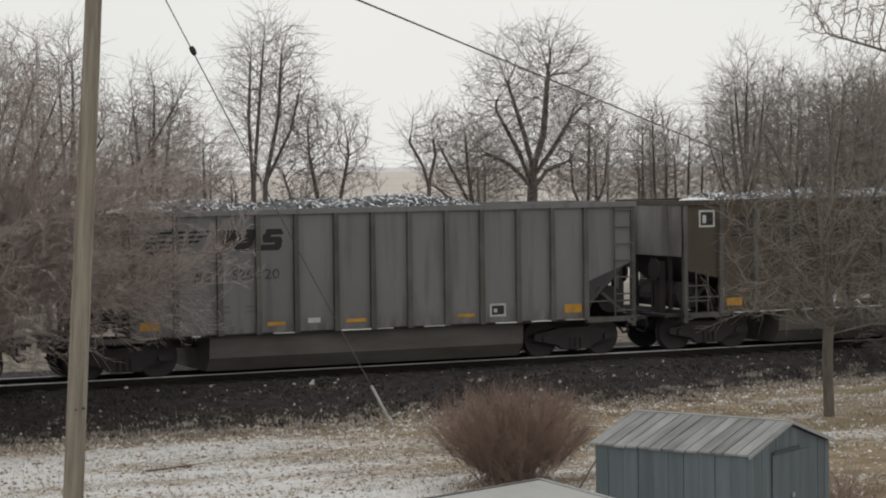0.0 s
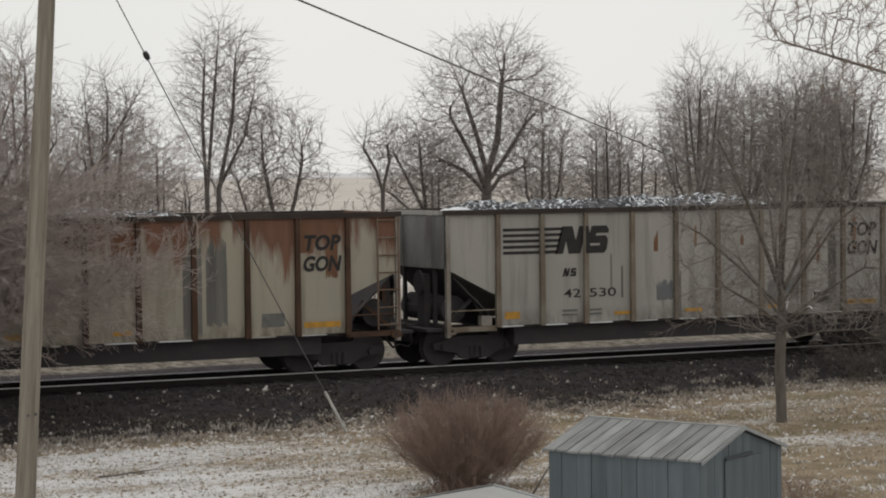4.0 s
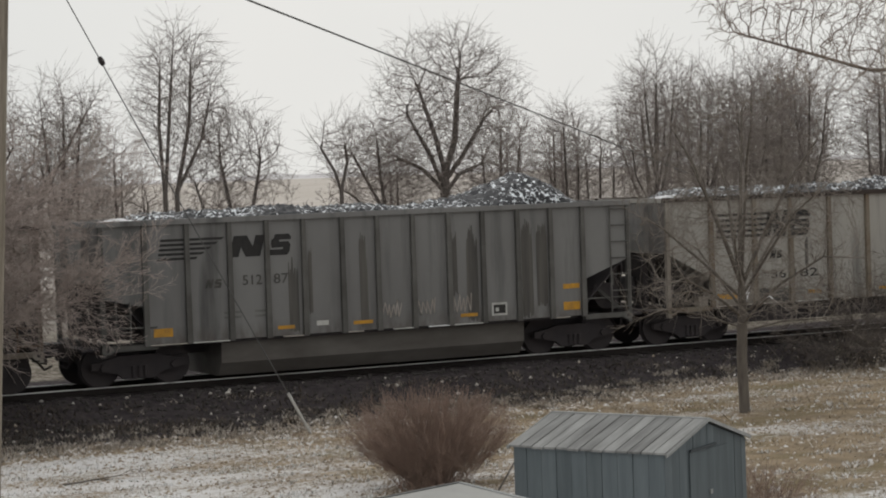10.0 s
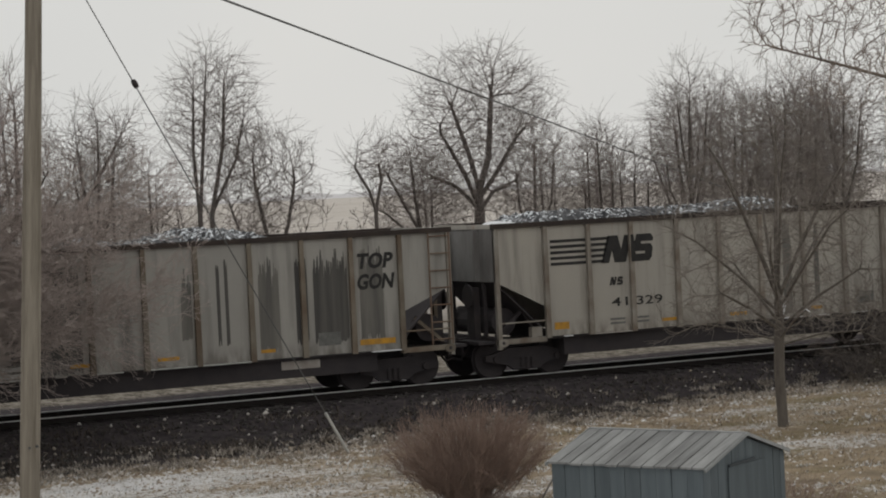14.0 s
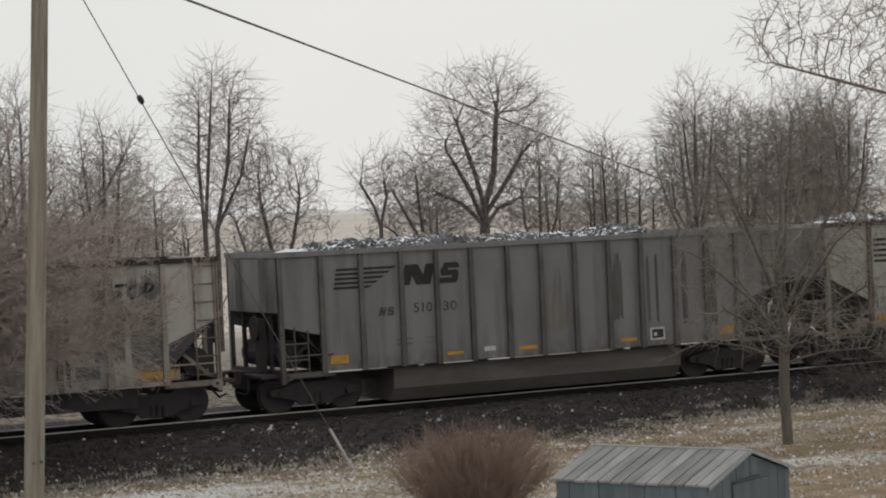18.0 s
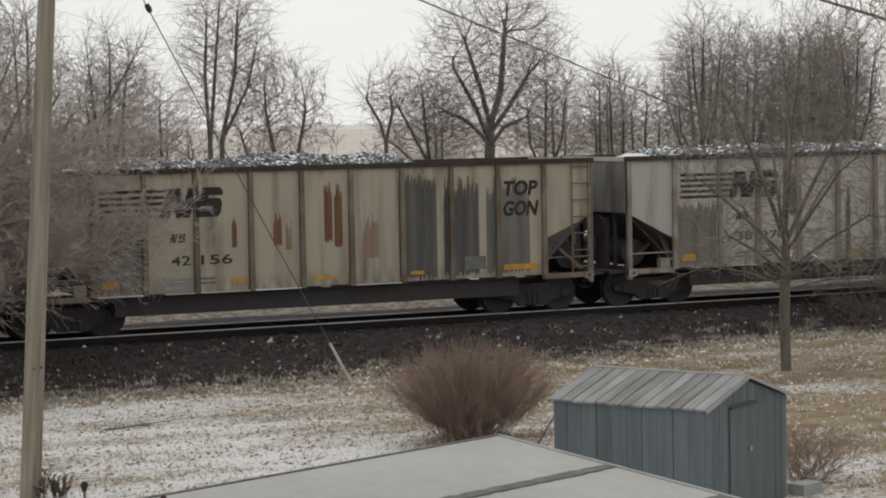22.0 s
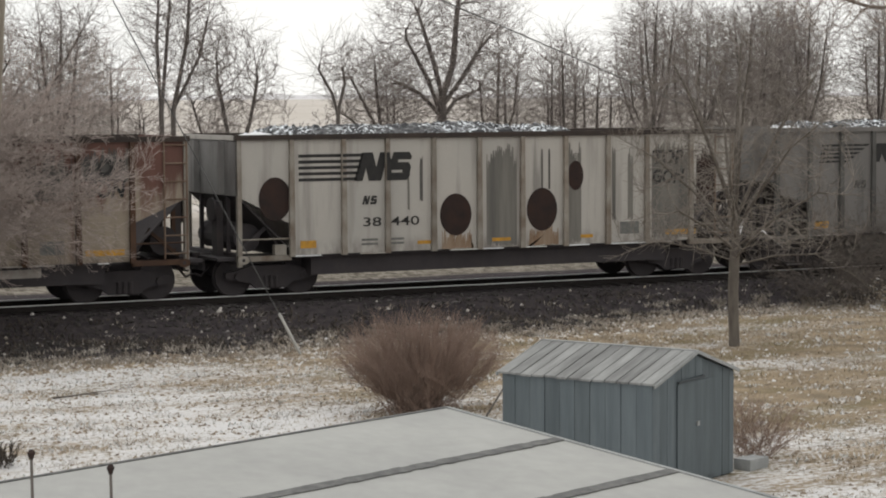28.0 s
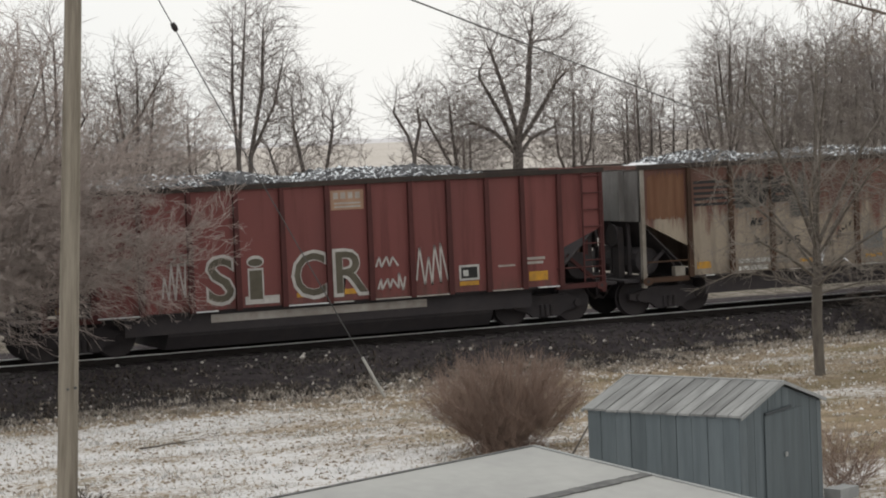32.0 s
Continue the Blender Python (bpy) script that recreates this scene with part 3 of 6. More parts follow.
def truck(car, x):
    """A two-axle truck under the wagon: side frames, bolster and two wheelsets that roll."""
    t = part("truck", Build().box(-0.2, -1.05, 0.42, 0.2, 1.05, 0.66), M["soot_steel"], car, "sooty cast steel truck", at=pose(x, 0, 0))
    for s in (-1, 1):
        o = [(-1.12, 0.42), (-0.92, 0.38), (-0.52, 0.30), (-0.36, 0.17), (0.36, 0.17), (0.52, 0.30), (0.92, 0.38), (1.12, 0.42), (1.12, 0.56), (0.85, 0.60), (0.5, 0.70), (-0.5, 0.70), (-0.85, 0.60), (-1.12, 0.56)]
        b = Build().plate(o, s * 1.02 - 0.07, s * 1.02 + 0.07)
        for k in (-0.14, 0.0, 0.14):
            b.rod((k, s * 1.10, 0.20), (k, s * 1.10, 0.46), 0.055)
        part("side_frame", b, M["soot_steel"], t)
    wheels = []
    for k in (-0.83, 0.83):
        b = Build().rod((0, -1.13, 0), (0, 1.13, 0), 0.08, k=10)
        for s in (-1, 1):
            b.rod((0, s * 0.70, 0), (0, s * 0.84, 0), 0.455, k=28).rod((0, s * 0.68, 0), (0, s * 0.71, 0), 0.485, k=28)
            b.rod((0, s * 1.09, 0), (0, s * 1.15, 0), 0.10, k=6)
        wheels.append(part("wheelset", b, M["soot_steel"], t, at=pose(k, 0, 0.457)))
    return wheels


def ladder(car, x, w, z0, z1, material, n):
    l = part("ladder", Build().rod((x, SIDE - 0.06, z0), (x, SIDE - 0.06, z1), 0.022, k=6).rod((x + w, SIDE - 0.06, z0), (x + w, SIDE - 0.06, z1), 0.022, k=6), material, car)
    for i in range(n):
        z = z0 + 0.12 + (z1 - z0 - 0.2) * i / (n - 1)
        part("rung", Build().rod((x, SIDE - 0.065, z), (x + w, SIDE - 0.065, z), 0.018, k=6), material, l)


def make_car(kind, paint, label, load, seed, post=None, size=None):
    """One loaded hopper or gondola, its left end at x = 0 and the rail at z = 0."""
    car = thing("coal_wagon", label, "coal wagon", group="coal wagons of the train")
    L, ribs, p = LONG[size or kind], RIBS[size or kind], M[paint]
    post = M[post or {"top": "rusty_rib", "tub": "grey_rib", "red": "red_rib"}[kind]]
    pale = M["pale_mark"] if kind == "top" else post
    bounds = [0.0] + ribs + [L]
    zb, zt = 0.95, 3.60
    ledge = random.Random(seed + 500)
    low_l, cut_l, cut, low_r = (2.34, 1.66, 1.78, 2.34) if kind == "top" else (2.02, 1.78, 1.80, 2.30)
    for i in range(len(bounds) - 1):
        a, c = bounds[i], bounds[i + 1]
        if i == 0:
            o = [(a, low_l), (c, cut_l), (c, zt), (a, zt)]
        elif i == len(bounds) - 2:
            o = [(a, cut), (c, low_r), (c, zt), (a, zt)]
        else:
            o = [(a, zb), (c, zb), (c, zt), (a, zt)]
        part("side_panel", Build().plate(o, SIDE, SIDE + 0.012), p, car)
        # snow and a bright edge highlight, both put into the ledge's pale colours
        if 0 < i < len(bounds) - 2 and ledge.random() < 0.8:
            a1 = a + 0.07 + ledge.choice((0, 0, 0.3)) * (c - a)
            c1 = c - 0.07 - ledge.choice((0, 0, 0.4)) * (c - a)
            part("sill_ledge", Build().box(a1, SIDE - 0.09, zb - 0.03, c1, SIDE - 0.004, zb - 0.006), M[ledge.choice(("snow", "pale_mark", "white_mark"))], car, "snow-dusted sill ledge with its highlight in the colour")
    part("far_side", Build().plate([(0, low_l), (ribs[0], cut_l), (ribs[0], zb), (ribs[-1], zb), (ribs[-1], cut), (L, low_r), (L, zt), (0, zt)], 1.608, 1.62), p, car)
    for x in ribs:
        b = Build().plate([(x - 0.065, zb - 0.03), (x + 0.065, zb - 0.03), (x + 0.05, zt), (x - 0.05, zt)], SIDE - 0.095, SIDE - 0.002)
        part("rib", b, post, car)
    for x in ribs[::3]:
        part("far_rib", Build().box(x - 0.05, 1.622, zb, x + 0.05, 1.71, zt), p, car)
    for s in (-1, 1):
        part("top_chord", Build().box(-0.04, s * 1.62 - 0.07, zt + 0.002, L + 0.04, s * 1.62 + 0.07, zt + 0.12), M["chord"] if kind != "tub" else p, car)
    for x0, x1, d in ((0.0, 1.5, 1), (L, L - 1.5, -1)):
        part("end_wall", Build().box(min(x0, x0 + d * 0.05), SIDE + 0.014, 2.34, max(x0, x0 + d * 0.05), -SIDE - 0.014, zt), M["sooty_end"], car)
        for y in (-0.8, 0.8):
            part("end_rib", Build().box(min(x0 - d * 0.14, x0), y - 0.05, 2.36, max(x0 - d * 0.14, x0), y + 0.05, zt - 0.02), M["sooty_end"], car)
        part("end_chord", Build().box(x0 - 0.04, SIDE + 0.075, zt + 0.004, x0 + 0.04, -SIDE - 0.075, zt + 0.11), p, car)
        sl = Build().poly([(x0 + d * 0.02, -1.5, 2.33), (x1, -1.5, 0.92), (x1, 1.5, 0.92), (x0 + d * 0.02, 1.5, 2.33),
                           (x0 + d * 0.07, -1.5, 2.33), (x1 + d * 0.05, -1.5, 0.92), (x1 + d * 0.05, 1.5, 0.92), (x0 + d * 0.07, 1.5, 2.33)],
                          [(0, 1, 2, 3), (7, 6, 5, 4), (0, 4, 5, 1), (1, 5, 6, 2), (2, 6, 7, 3), (3, 7, 4, 0)])
        part("slope_sheet", sl, M["soot_steel"], car, "sooty sloping end sheet")
        part("end_sill", Build().box(min(x0, x0 + d * 0.18), -1.5, 0.78, max(x0, x0 + d * 0.18), 1.5, 1.02), M["dark_steel"], car)
        part("side_step", Build().box(min(x0, x0 + d * 1.32), SIDE - 0.03, 0.84, max(x0, x0 + d * 1.32), SIDE + 0.1, 0.96), post, car)
        for s in (-1, 1):
            part("corner_post", Build().box(min(x0, x0 + d * 0.10), s * 1.62 - 0.06, 0.72, max(x0, x0 + d * 0.10), s * 1.62 + 0.06, zt), (M["corner"] if kind == "top" and s < 0 else post), car)
        # dark left-end posts and braces: shade under the slope sheet put into colour
        for y in (-0.85, 0.0, 0.85):
            part("end_post", Build().beam((x0 + d * 0.08, y, 1.02), (x0 + d * 0.08, y, 2.3), 0.09), post if d < 0 and y < 0 else M["soot_steel"], car)
        part("brace", Build().beam((x0 + d * 0.12, -1.3, 1.02), (x0 + d * 0.85, -1.3, 1.62), 0.08), post if d < 0 else M["soot_steel"], car)
        part("brace", Build().beam((x0 + d * 1.2, -1.3, 1.02), (x0 + d * 0.8, -1.3, 1.66), 0.06), M["dark_steel"], car)
        part("grab_bar", Build().rod((x0 + d * 0.1, SIDE - 0.03, 1.34), (x0 + d * 1.3, SIDE - 0.03, 1.34), 0.02, k=6), post, car)
        cp = part("coupler", Build().box(min(x0 - d * 0.62, x0), -0.12, 0.74, max(x0 - d * 0.62, x0), 0.12, 0.96).box(min(x0 - d * 0.62, x0 - d * 0.36), -0.2, 0.70, max(x0 - d * 0.62, x0 - d * 0.36), 0.2, 1.0), M["dark_steel"], car)
        part("air_hose", Build().rod((x0 - d * 0.1, -0.35, 0.8), (x0 - d * 0.4, -0.33, 0.45), 0.028, k=6).rod((x0 - d * 0.4, -0.33, 0.45), (x0 - d * 0.58, -0.3, 0.52), 0.03, k=6), M["dark_steel"], cp)
    for x0, d in ((0.0, 1), (L, -1)):
        part("draft_gear", Build().box(min(x0 - d * 0.02, x0 + d * 0.55), -0.45, 0.50, max(x0 - d * 0.02, x0 + d * 0.55), 0.45, 0.775), M["soot_steel"], car)
        part("end_platform", Build().box(min(x0 - d * 0.42, x0), -1.45, 0.86, max(x0 - d * 0.42, x0), 1.45, 0.93).box(min(x0 - d * 0.42, x0 - d * 0.36), -0.5, 0.58, max(x0 - d * 0.42, x0 - d * 0.36), 0.5, 0.86), M["soot_steel"], car)
        part("air_reservoir", Build().rod((x0 + d * 0.42, -1.15, 1.36), (x0 + d * 0.42, 1.15, 1.36), 0.33, k=14), M["soot_steel"], car, "sooty air reservoir above the end platform")
        part("brake_stand", Build().box(min(x0 - d * 0.16, x0), -0.75, 0.94, max(x0 - d * 0.16, x0), -0.45, 2.2).rod((x0 - d * 0.2, -0.6, 2.0), (x0 - d * 0.25, -0.6, 2.0), 0.28, k=14), M["dark_steel"], car)
        part("brake_rigging", Build().box(min(x0 + d * 1.9, x0 + d * 2.2), -0.9, 0.40, max(x0 + d * 1.9, x0 + d * 2.2), 0.9, 0.62), M["soot_steel"], car)
    part("centre_sill", Build().box(0.2, -0.32, 0.60, L - 0.2, 0.32, 0.88), M["soot_steel"], car)
    part("floor", Build().box(1.5, -1.53, 0.88, L - 1.5, 1.53, 0.93), M["soot_steel"], car)
    if kind != "top":
        o = [(-1.40, 0.88), (-1.36, 0.40), (-1.12, 0.10), (1.12, 0.10), (1.36, 0.40), (1.40, 0.88)]
        b = Build()
        n = len(o)
        b.poly([(x, y, z) for x in (2.9, L - 2.9) for y, z in o], [tuple(range(n - 1, -1, -1)), tuple(range(n, 2 * n))] + [(i, (i + 1) % n, n + (i + 1) % n, n + i) for i in range(n)])
        part("belly", b, M["grey_belly" if kind == "tub" else "soot_steel"], car, "grimy drop belly between the trucks")
    if kind != "tub":
        part("underframe", Build().box(1.9, -1.42, 0.465, L - 1.9, 1.42, 0.876), M["soot_steel"], car)
        if kind == "red":
            part("patched_sill", Build().box(3.9, -1.44, 0.66, 9.2, -1.424, 0.84), M["pale_mark"], car, "flaking pale side sill")
    ladder(car, L - 0.57, 0.53, 0.98, zt, M["ladder_rust"] if kind == "top" else post, 7)
    for x0, d in ((0.0, 1), (L, -1)):
        o = [(x0 + d * (0.12 + 0.14 * math.cos(a * 0.449)), 0.88 + 0.10 * math.sin(a * 0.449)) for a in (range(14) if d > 0 else range(13, -1, -1))]
        cast = part("corner_casting", Build().plate(o, SIDE - 0.075, SIDE - 0.062), post, car, "rounded corner casting with an eye")
        part("casting_eye", Build().disc(x0 + d * 0.12, 0.88, 0.04, 0.04, SIDE - 0.079, SIDE - 0.0755, 14), M["dark_steel"], cast)
    if kind == "top":
        part("valve_box", Build().box(0.92, SIDE - 0.02, 0.97, 1.2, SIDE + 0.16, 1.20), M["corner"], car, "pale grimy valve box")
    else:
        step = part("end_ladder", Build().rod((0.35, SIDE - 0.02, 0.95), (0.35, SIDE - 0.02, 2.0), 0.022, k=6).rod((0.68, SIDE - 0.02, 0.95), (0.68, SIDE - 0.02, 1.92), 0.022, k=6), post, car)
        for z in (1.25, 1.62):
            part("rung", Build().rod((0.05, SIDE - 0.025, z), (0.68, SIDE - 0.025, z), 0.018, k=6), post, step)
    wheels = truck(car, 1.04) + truck(car, L - 1.33)
    x0, x1, top, bulge = load
    coal = part("coal_load", heap(x0, x1, top, seed, bulge), M["coal"], car, "heaped black coal dusted with snow")
    b = Build()
    for j in range(9):
        for i in range(9):
            u, v = i / 8 * 2 - 1, j / 8 * 2 - 1
            h = max(0.0, 1 - u * u - v * v) ** 0.6
            b.v.append((x0 + 0.05 + u * 0.5, -0.7 + v * 0.6, 3.60 + 0.17 * h + 0.05 * noise.noise(Vector((u * 3, v * 3, seed)))))
    b.f = [(j * 9 + i, j * 9 + i + 1, j * 9 + i + 10, j * 9 + i + 9) for j in range(8) for i in range(8)]
    part("snow_patch", b, M["snow"], coal, "small drift of fresh snow")
    return car, wheels


def number(car, kind, left, right, material, mark=True):
    if kind == "top":
        a, c, z, h = (3.15, 0.46), (3.86, 0.74), 1.56, 0.30
    elif kind == "tub":
        a, c, z, h = (3.38, 0.47), (4.14, 0.36), 2.16, 0.32
    else:
        a, c, z, h = (1.25, 1.10), (2.95, 0.60), 1.95, 0.32
    for t, (x, w) in ((left, a), (right, c)):
        if t:
            part("road_number", letters(t, h, material, w, 0.002), None, car, "stencilled road number", at=pose(x, FACE - 0.004, z))
    if mark:
        x, z, w, h = (3.12, 2.07, 0.16, 0.20) if kind == "top" else (2.47, 2.13, 0.17, 0.20)
        b = Build()
        slab_n(b, x, z, w, h, FACE - 0.004, FACE)
        slab_s(b, x + w + 0.05, z, w, h, FACE - 0.004, FACE)
        part("reporting_mark", b, material, car)
    for i in range(2):
        x, z = (3.1, 1.12 + 0.1 * i) if kind == "top" else (2.9, 1.42 + 0.11 * i)
        part("stencil_bar", Build().box(x, FACE - 0.003, z, x + 0.42, FACE, z + 0.05), M["faint_mark"], car)
        part("stencil_bar", Build().box(x + 0.75, FACE - 0.003, z, x + 1.1, FACE, z + 0.05), M["faint_mark"], car)


def name_panel(car, material, x):
    for t, z in (("TOP", 2.88), ("GON", 2.40)):
        me = letters(t, 0.47, material, 0.92, 0.018)
        for v in me.vertices:
            v.co.x += 0.18 * v.co.z
        part("lettering", me, None, car, "slanted black lettering", at=pose(x, FACE - 0.004, z))


def tape(car, spots, z=1.10):
    for x, w, h in spots:
        part("reflector_strip", Build().box(x, FACE - 0.004, z, x + w, FACE, z + h), M["yellow"], car, "yellow reflective strip")


def plate_box(car, x, z, w, h, inner="black"):
    pl = part("data_panel", Build().box(x, FACE - 0.004, z, x + w, FACE, z + h), M["white_mark"], car, "white framed data panel")
    part("panel_field", Build().box(x + 0.05, FACE - 0.007, z + 0.05, x + w - 0.05, FACE - 0.0045, z + h - 0.05), M[inner], pl)
    part("panel_bar", Build().box(x + 0.1, FACE - 0.010, z + 0.1, x + w * 0.45, FACE - 0.0075, z + h - 0.12), M["white_mark"], pl)


TOP_TAPE = [(1.55, 0.40, 0.17), (4.55, 0.45, 0.08), (6.55, 0.5, 0.08), (9.0, 0.35, 0.08), (11.45, 0.9, 0.13)]
TUB_TAPE = [(1.22, 0.45, 0.19), (4.2, 0.42, 0.08), (6.1, 0.5, 0.08), (8.9, 0.45, 0.08), (11.72, 0.46, 0.20)]
COAL = (0.7, 9.9, 0.36, None)
STARTS = [28.62, 13.62, -1.81, -16.86, -31.43, -46.12, -61.30, -76.32, -91.33, -106.24, -121.09, -136.0, -150.77, -165.8, -180.7]
CARS = []


def top_car(paint, label, seed, num, load=COAL, ink="black", name=True, tapes=TOP_TAPE, post=None, size="top"):
    car, wheels = make_car("top", paint, label, load, seed, post, size)
    emblem("top", car, M[ink])
    number(car, "top", *num, M[ink])
    if name:
        name_panel(car, M[ink], 11.03 if size == "top" else 11.42)
    tape(car, tapes)
    x = 10.12 if size == "top" else 10.42
    part("data_panel", Build().box(x, FACE - 0.004, 1.16, x + 0.55, FACE, 1.46), M["faint_mark"], car, "dark data panel")
    CARS.append((car, wheels))
    return car


def tub_car(paint, label, seed, num, load=(0.7, 12.0, 0.33, None), ink="black"):
    car, wheels = make_car("tub", paint, label, load, seed)
    emblem("tub", car, M[ink])
    number(car, "tub", *num, M["worn_black"])
    tape(car, TUB_TAPE)
    plate_box(car, 9.74, 1.08, 0.42, 0.31)
    part("data_panel", Build().box(5.17, FACE - 0.004, 1.13, 5.47, FACE, 1.24), M["white_mark"], car, "small white panel")
    CARS.append((car, wheels))
    return car


def smears(car, rows, seed):
    """rows: (x0, x1, z0, z1, rag, material)."""
    for i, (x0, x1, z0, z1, rag, m) in enumerate(rows):
        part({"dark_smear": "soot_smear", "grime_smear": "grime_smear", "blue_patch": "paint_patch"}.get(m, "rust_run"), ragged(x0, x1, z0, z1, rag, seed * 31 + i), M[m], car)


def scribble(car, x, z, w, h, turns, material, seed, thick=0.035):
    """A hand-sprayed zigzag tag."""
    rng = random.Random(seed)
    pts = [(x + w * i / turns + rng.uniform(-0.06, 0.06) * w, z + (h if i % 2 else 0) * rng.uniform(0.55, 1) + rng.uniform(0, 0.15) * h) for i in range(turns + 1)]
    b = Build()
    for (x0, z0), (x1, z1) in zip(pts, pts[1:]):
        b.beam((x0, FACE - 0.004, z0), (x1, FACE - 0.004, z1), 0.006, thick)
    part("spray_tag", b, M[material], car, "sprayed scribble")


def script(car, x, z, w, h, n, material, seed):
    """A sprayed line of small unreadable strokes that climbs across one panel."""
    rng = random.Random(seed)
    b = Build()
    for i in range(n):
        x0, z0 = x + w * i / n, z + h * i / n
        k = w / n
        for _ in range(3):
            p, q = (x0 + rng.uniform(0, k), FACE - 0.004, z0 + rng.uniform(-0.02, 0.16)), (x0 + rng.uniform(0, k), FACE - 0.004, z0 + rng.uniform(-0.02, 0.16))
            b.beam(p, (q[0] + 0.01, q[1], q[2]), 0.006, 0.028)
    part("spray_tag", b, M[material], car, "sprayed scrawl")


def notice(car, x, z, w, h, rows, material="white_mark"):
    """A block of stencilled lines too small to read."""
    for i in range(rows):
        k = h / rows
        part("stencil_bar", Build().box(x, FACE - 0.004, z + i * k, x + w * (1.0 if i % 2 else 0.9), FACE, z + i * k + k * 0.62), M[material], car)


def tag_board(car):
    part("tag_board", Build().box(9.55, -1.44, 0.66, 10.5, -1.424, 0.85), M["pale_mark"], car, "tan tag board on the underframe")


G, D, B, R, RR = "grime_smear", "dark_smear", "blue_patch", "rust_run", "red_run"
c = tub_car("dark_car", "dark sooty coal wagon with faded marks", 1, ("", ""), (0.9, 11.0, 0.30, None), "black")
plate_box(c, 0.45, 3.05, 0.45, 0.42)
c = tub_car("grey_a", "dull grey drop-belly coal gondola with black emblem", 2, ("526", "20"), (0.9, 10.8, 0.34, None))
c = top_car("cream_a", "dirty cream coal gondola with grimy ribs", 3, ("42", "530"), (0.7, 10.4, 0.34, None), size="long")
smears(c, [(5.75, 6.4, 1.4, 1.95, 0.12, B), (9.0, 9.95, 1.3, 1.9, 0.2, B), (6.32, 6.46, 0.95, 2.4, 0.5, G), (10.85, 11.1, 1.2, 3.35, 0.5, D), (4.45, 4.5, 1.7, 2.6, 0, G), (4.75, 4.8, 1.5, 2.3, 0, G),
           (5.68, 5.8, 2.6, 3.2, 0.2, RR), (9.35, 9.45, 2.7, 3.5, 0.1, RR), (10.5, 10.6, 2.2, 3.0, 0.2, RR), (8.2, 8.3, 2.7, 3.0, 0.1, RR), (6.85, 6.92, 2.7, 3.3, 0.1, R), (11.6, 11.72, 2.4, 3.5, 0.2, RR)], 2)
plate_box(c, 10.35, 1.2, 0.52, 0.3)
c = top_car("cream_rusty", "cream coal gondola heavily streaked with orange rust", 4, ("41", "696"), (2.3, 9.6, 0.30, None), tapes=[(1.45, 0.95, 0.12), (4.5, 0.45, 0.12), (6.9, 0.45, 0.1), (11.45, 0.9, 0.13)], post="brown_rib", size="long")
smears(c, [(0.06, 0.52, 2.3, 3.55, 0.1, D), (0.5, 0.72, 2.2, 3.55, 0.3, RR), (0.7, 1.28, 1.95, 3.57, 0.1, RR), (1.6, 2.0, 2.9, 3.56, 0.05, RR), (2.1, 2.4, 3.1, 3.56, 0.05, RR), (2.7, 3.2, 3.3, 3.57, 0.03, RR), (3.85, 4.1, 2.5, 3.56, 0.1, RR), (4.3, 4.9, 3.2, 3.56, 0.1, RR), (5.2, 5.5, 2.7, 3.56, 0.2, RR), (6.9, 7.4, 2.6, 3.56, 0.2, RR), (5.9, 6.2, 3.0, 3.56, 0.2, RR), (11.3, 11.7, 2.8, 3.56, 0.2, RR), (12.0, 12.3, 2.2, 3.56, 0.2, RR), (8.55, 9.0, 0.95, 3.3, 0.4, G), (9.1, 9.6, 1.2, 3.3, 0.5, G)], 4)
notice(c, 2.85, 1.0, 0.9, 0.42, 4, "blue_patch")
c = top_car("cream_b", "soot-streaked cream coal gondola", 5, ("36", "182"), (0.7, 10.6, 0.36, None), tapes=[(1.5, 0.85, 0.14), (4.3, 0.4, 0.1), (6.55, 0.5, 0.08), (9.0, 0.35, 0.08), (11.45, 0.9, 0.13)])
smears(c, [(8.6, 9.25, 1.0, 3.3, 0.45, G), (9.85, 10.6, 1.0, 3.4, 0.4, D), (11.0, 12.0, 1.0, 3.35, 0.35, D), (4.22, 4.32, 1.8, 2.62, 0.1, D), (2.75, 3.7, 0.96, 1.36, 0.05, D)], 5)
c = tub_car("grey_b", "grey drop-belly coal gondola with sooty streaks and a tall coal heap", 6, ("512", "87"), (0.7, 13.2, 0.28, (11.4, 0.66)))
for i, x in enumerate((6.85, 7.75, 8.7)):
    scribble(c, x, 1.2, 0.5, 0.45, 9, "pale_mark", 60 + i, 0.022)
part("reflector_strip", Build().box(11.72, FACE - 0.004, 1.62, 12.18, FACE, 1.74), M["yellow"], c, "yellow reflective strip")
smears(c, [(6.3, 6.5, 0.95, 3.3, 0.4, D), (8.7, 8.85, 1.6, 3.3, 0.3, D), (9.1, 9.4, 0.95, 3.3, 0.4, D), (10.6, 10.9, 0.95, 3.4, 0.4, D), (5.0, 5.1, 1.4, 3.0, 0.2, D), (11.0, 11.3, 1.2, 3.4, 0.3, D), (4.5, 4.75, 1.0, 2.8, 0.4, D)], 6)
c = top_car("cream_c", "cream coal gondola with thin rust runs", 7, ("41", "329"), (0.6, 9.9, 0.36, None), size="long", post="cream_rib")
smears(c, [(8.2, 8.45, 1.0, 3.5, 0.3, G), (9.15, 9.3, 1.3, 3.3, 0.4, G)], 7)
c = top_car("cream_b", "soot-streaked cream coal gondola with a dark smeared emblem", 8, ("33", ""), (0.7, 10.4, 0.34, None), ink="black", size="long")
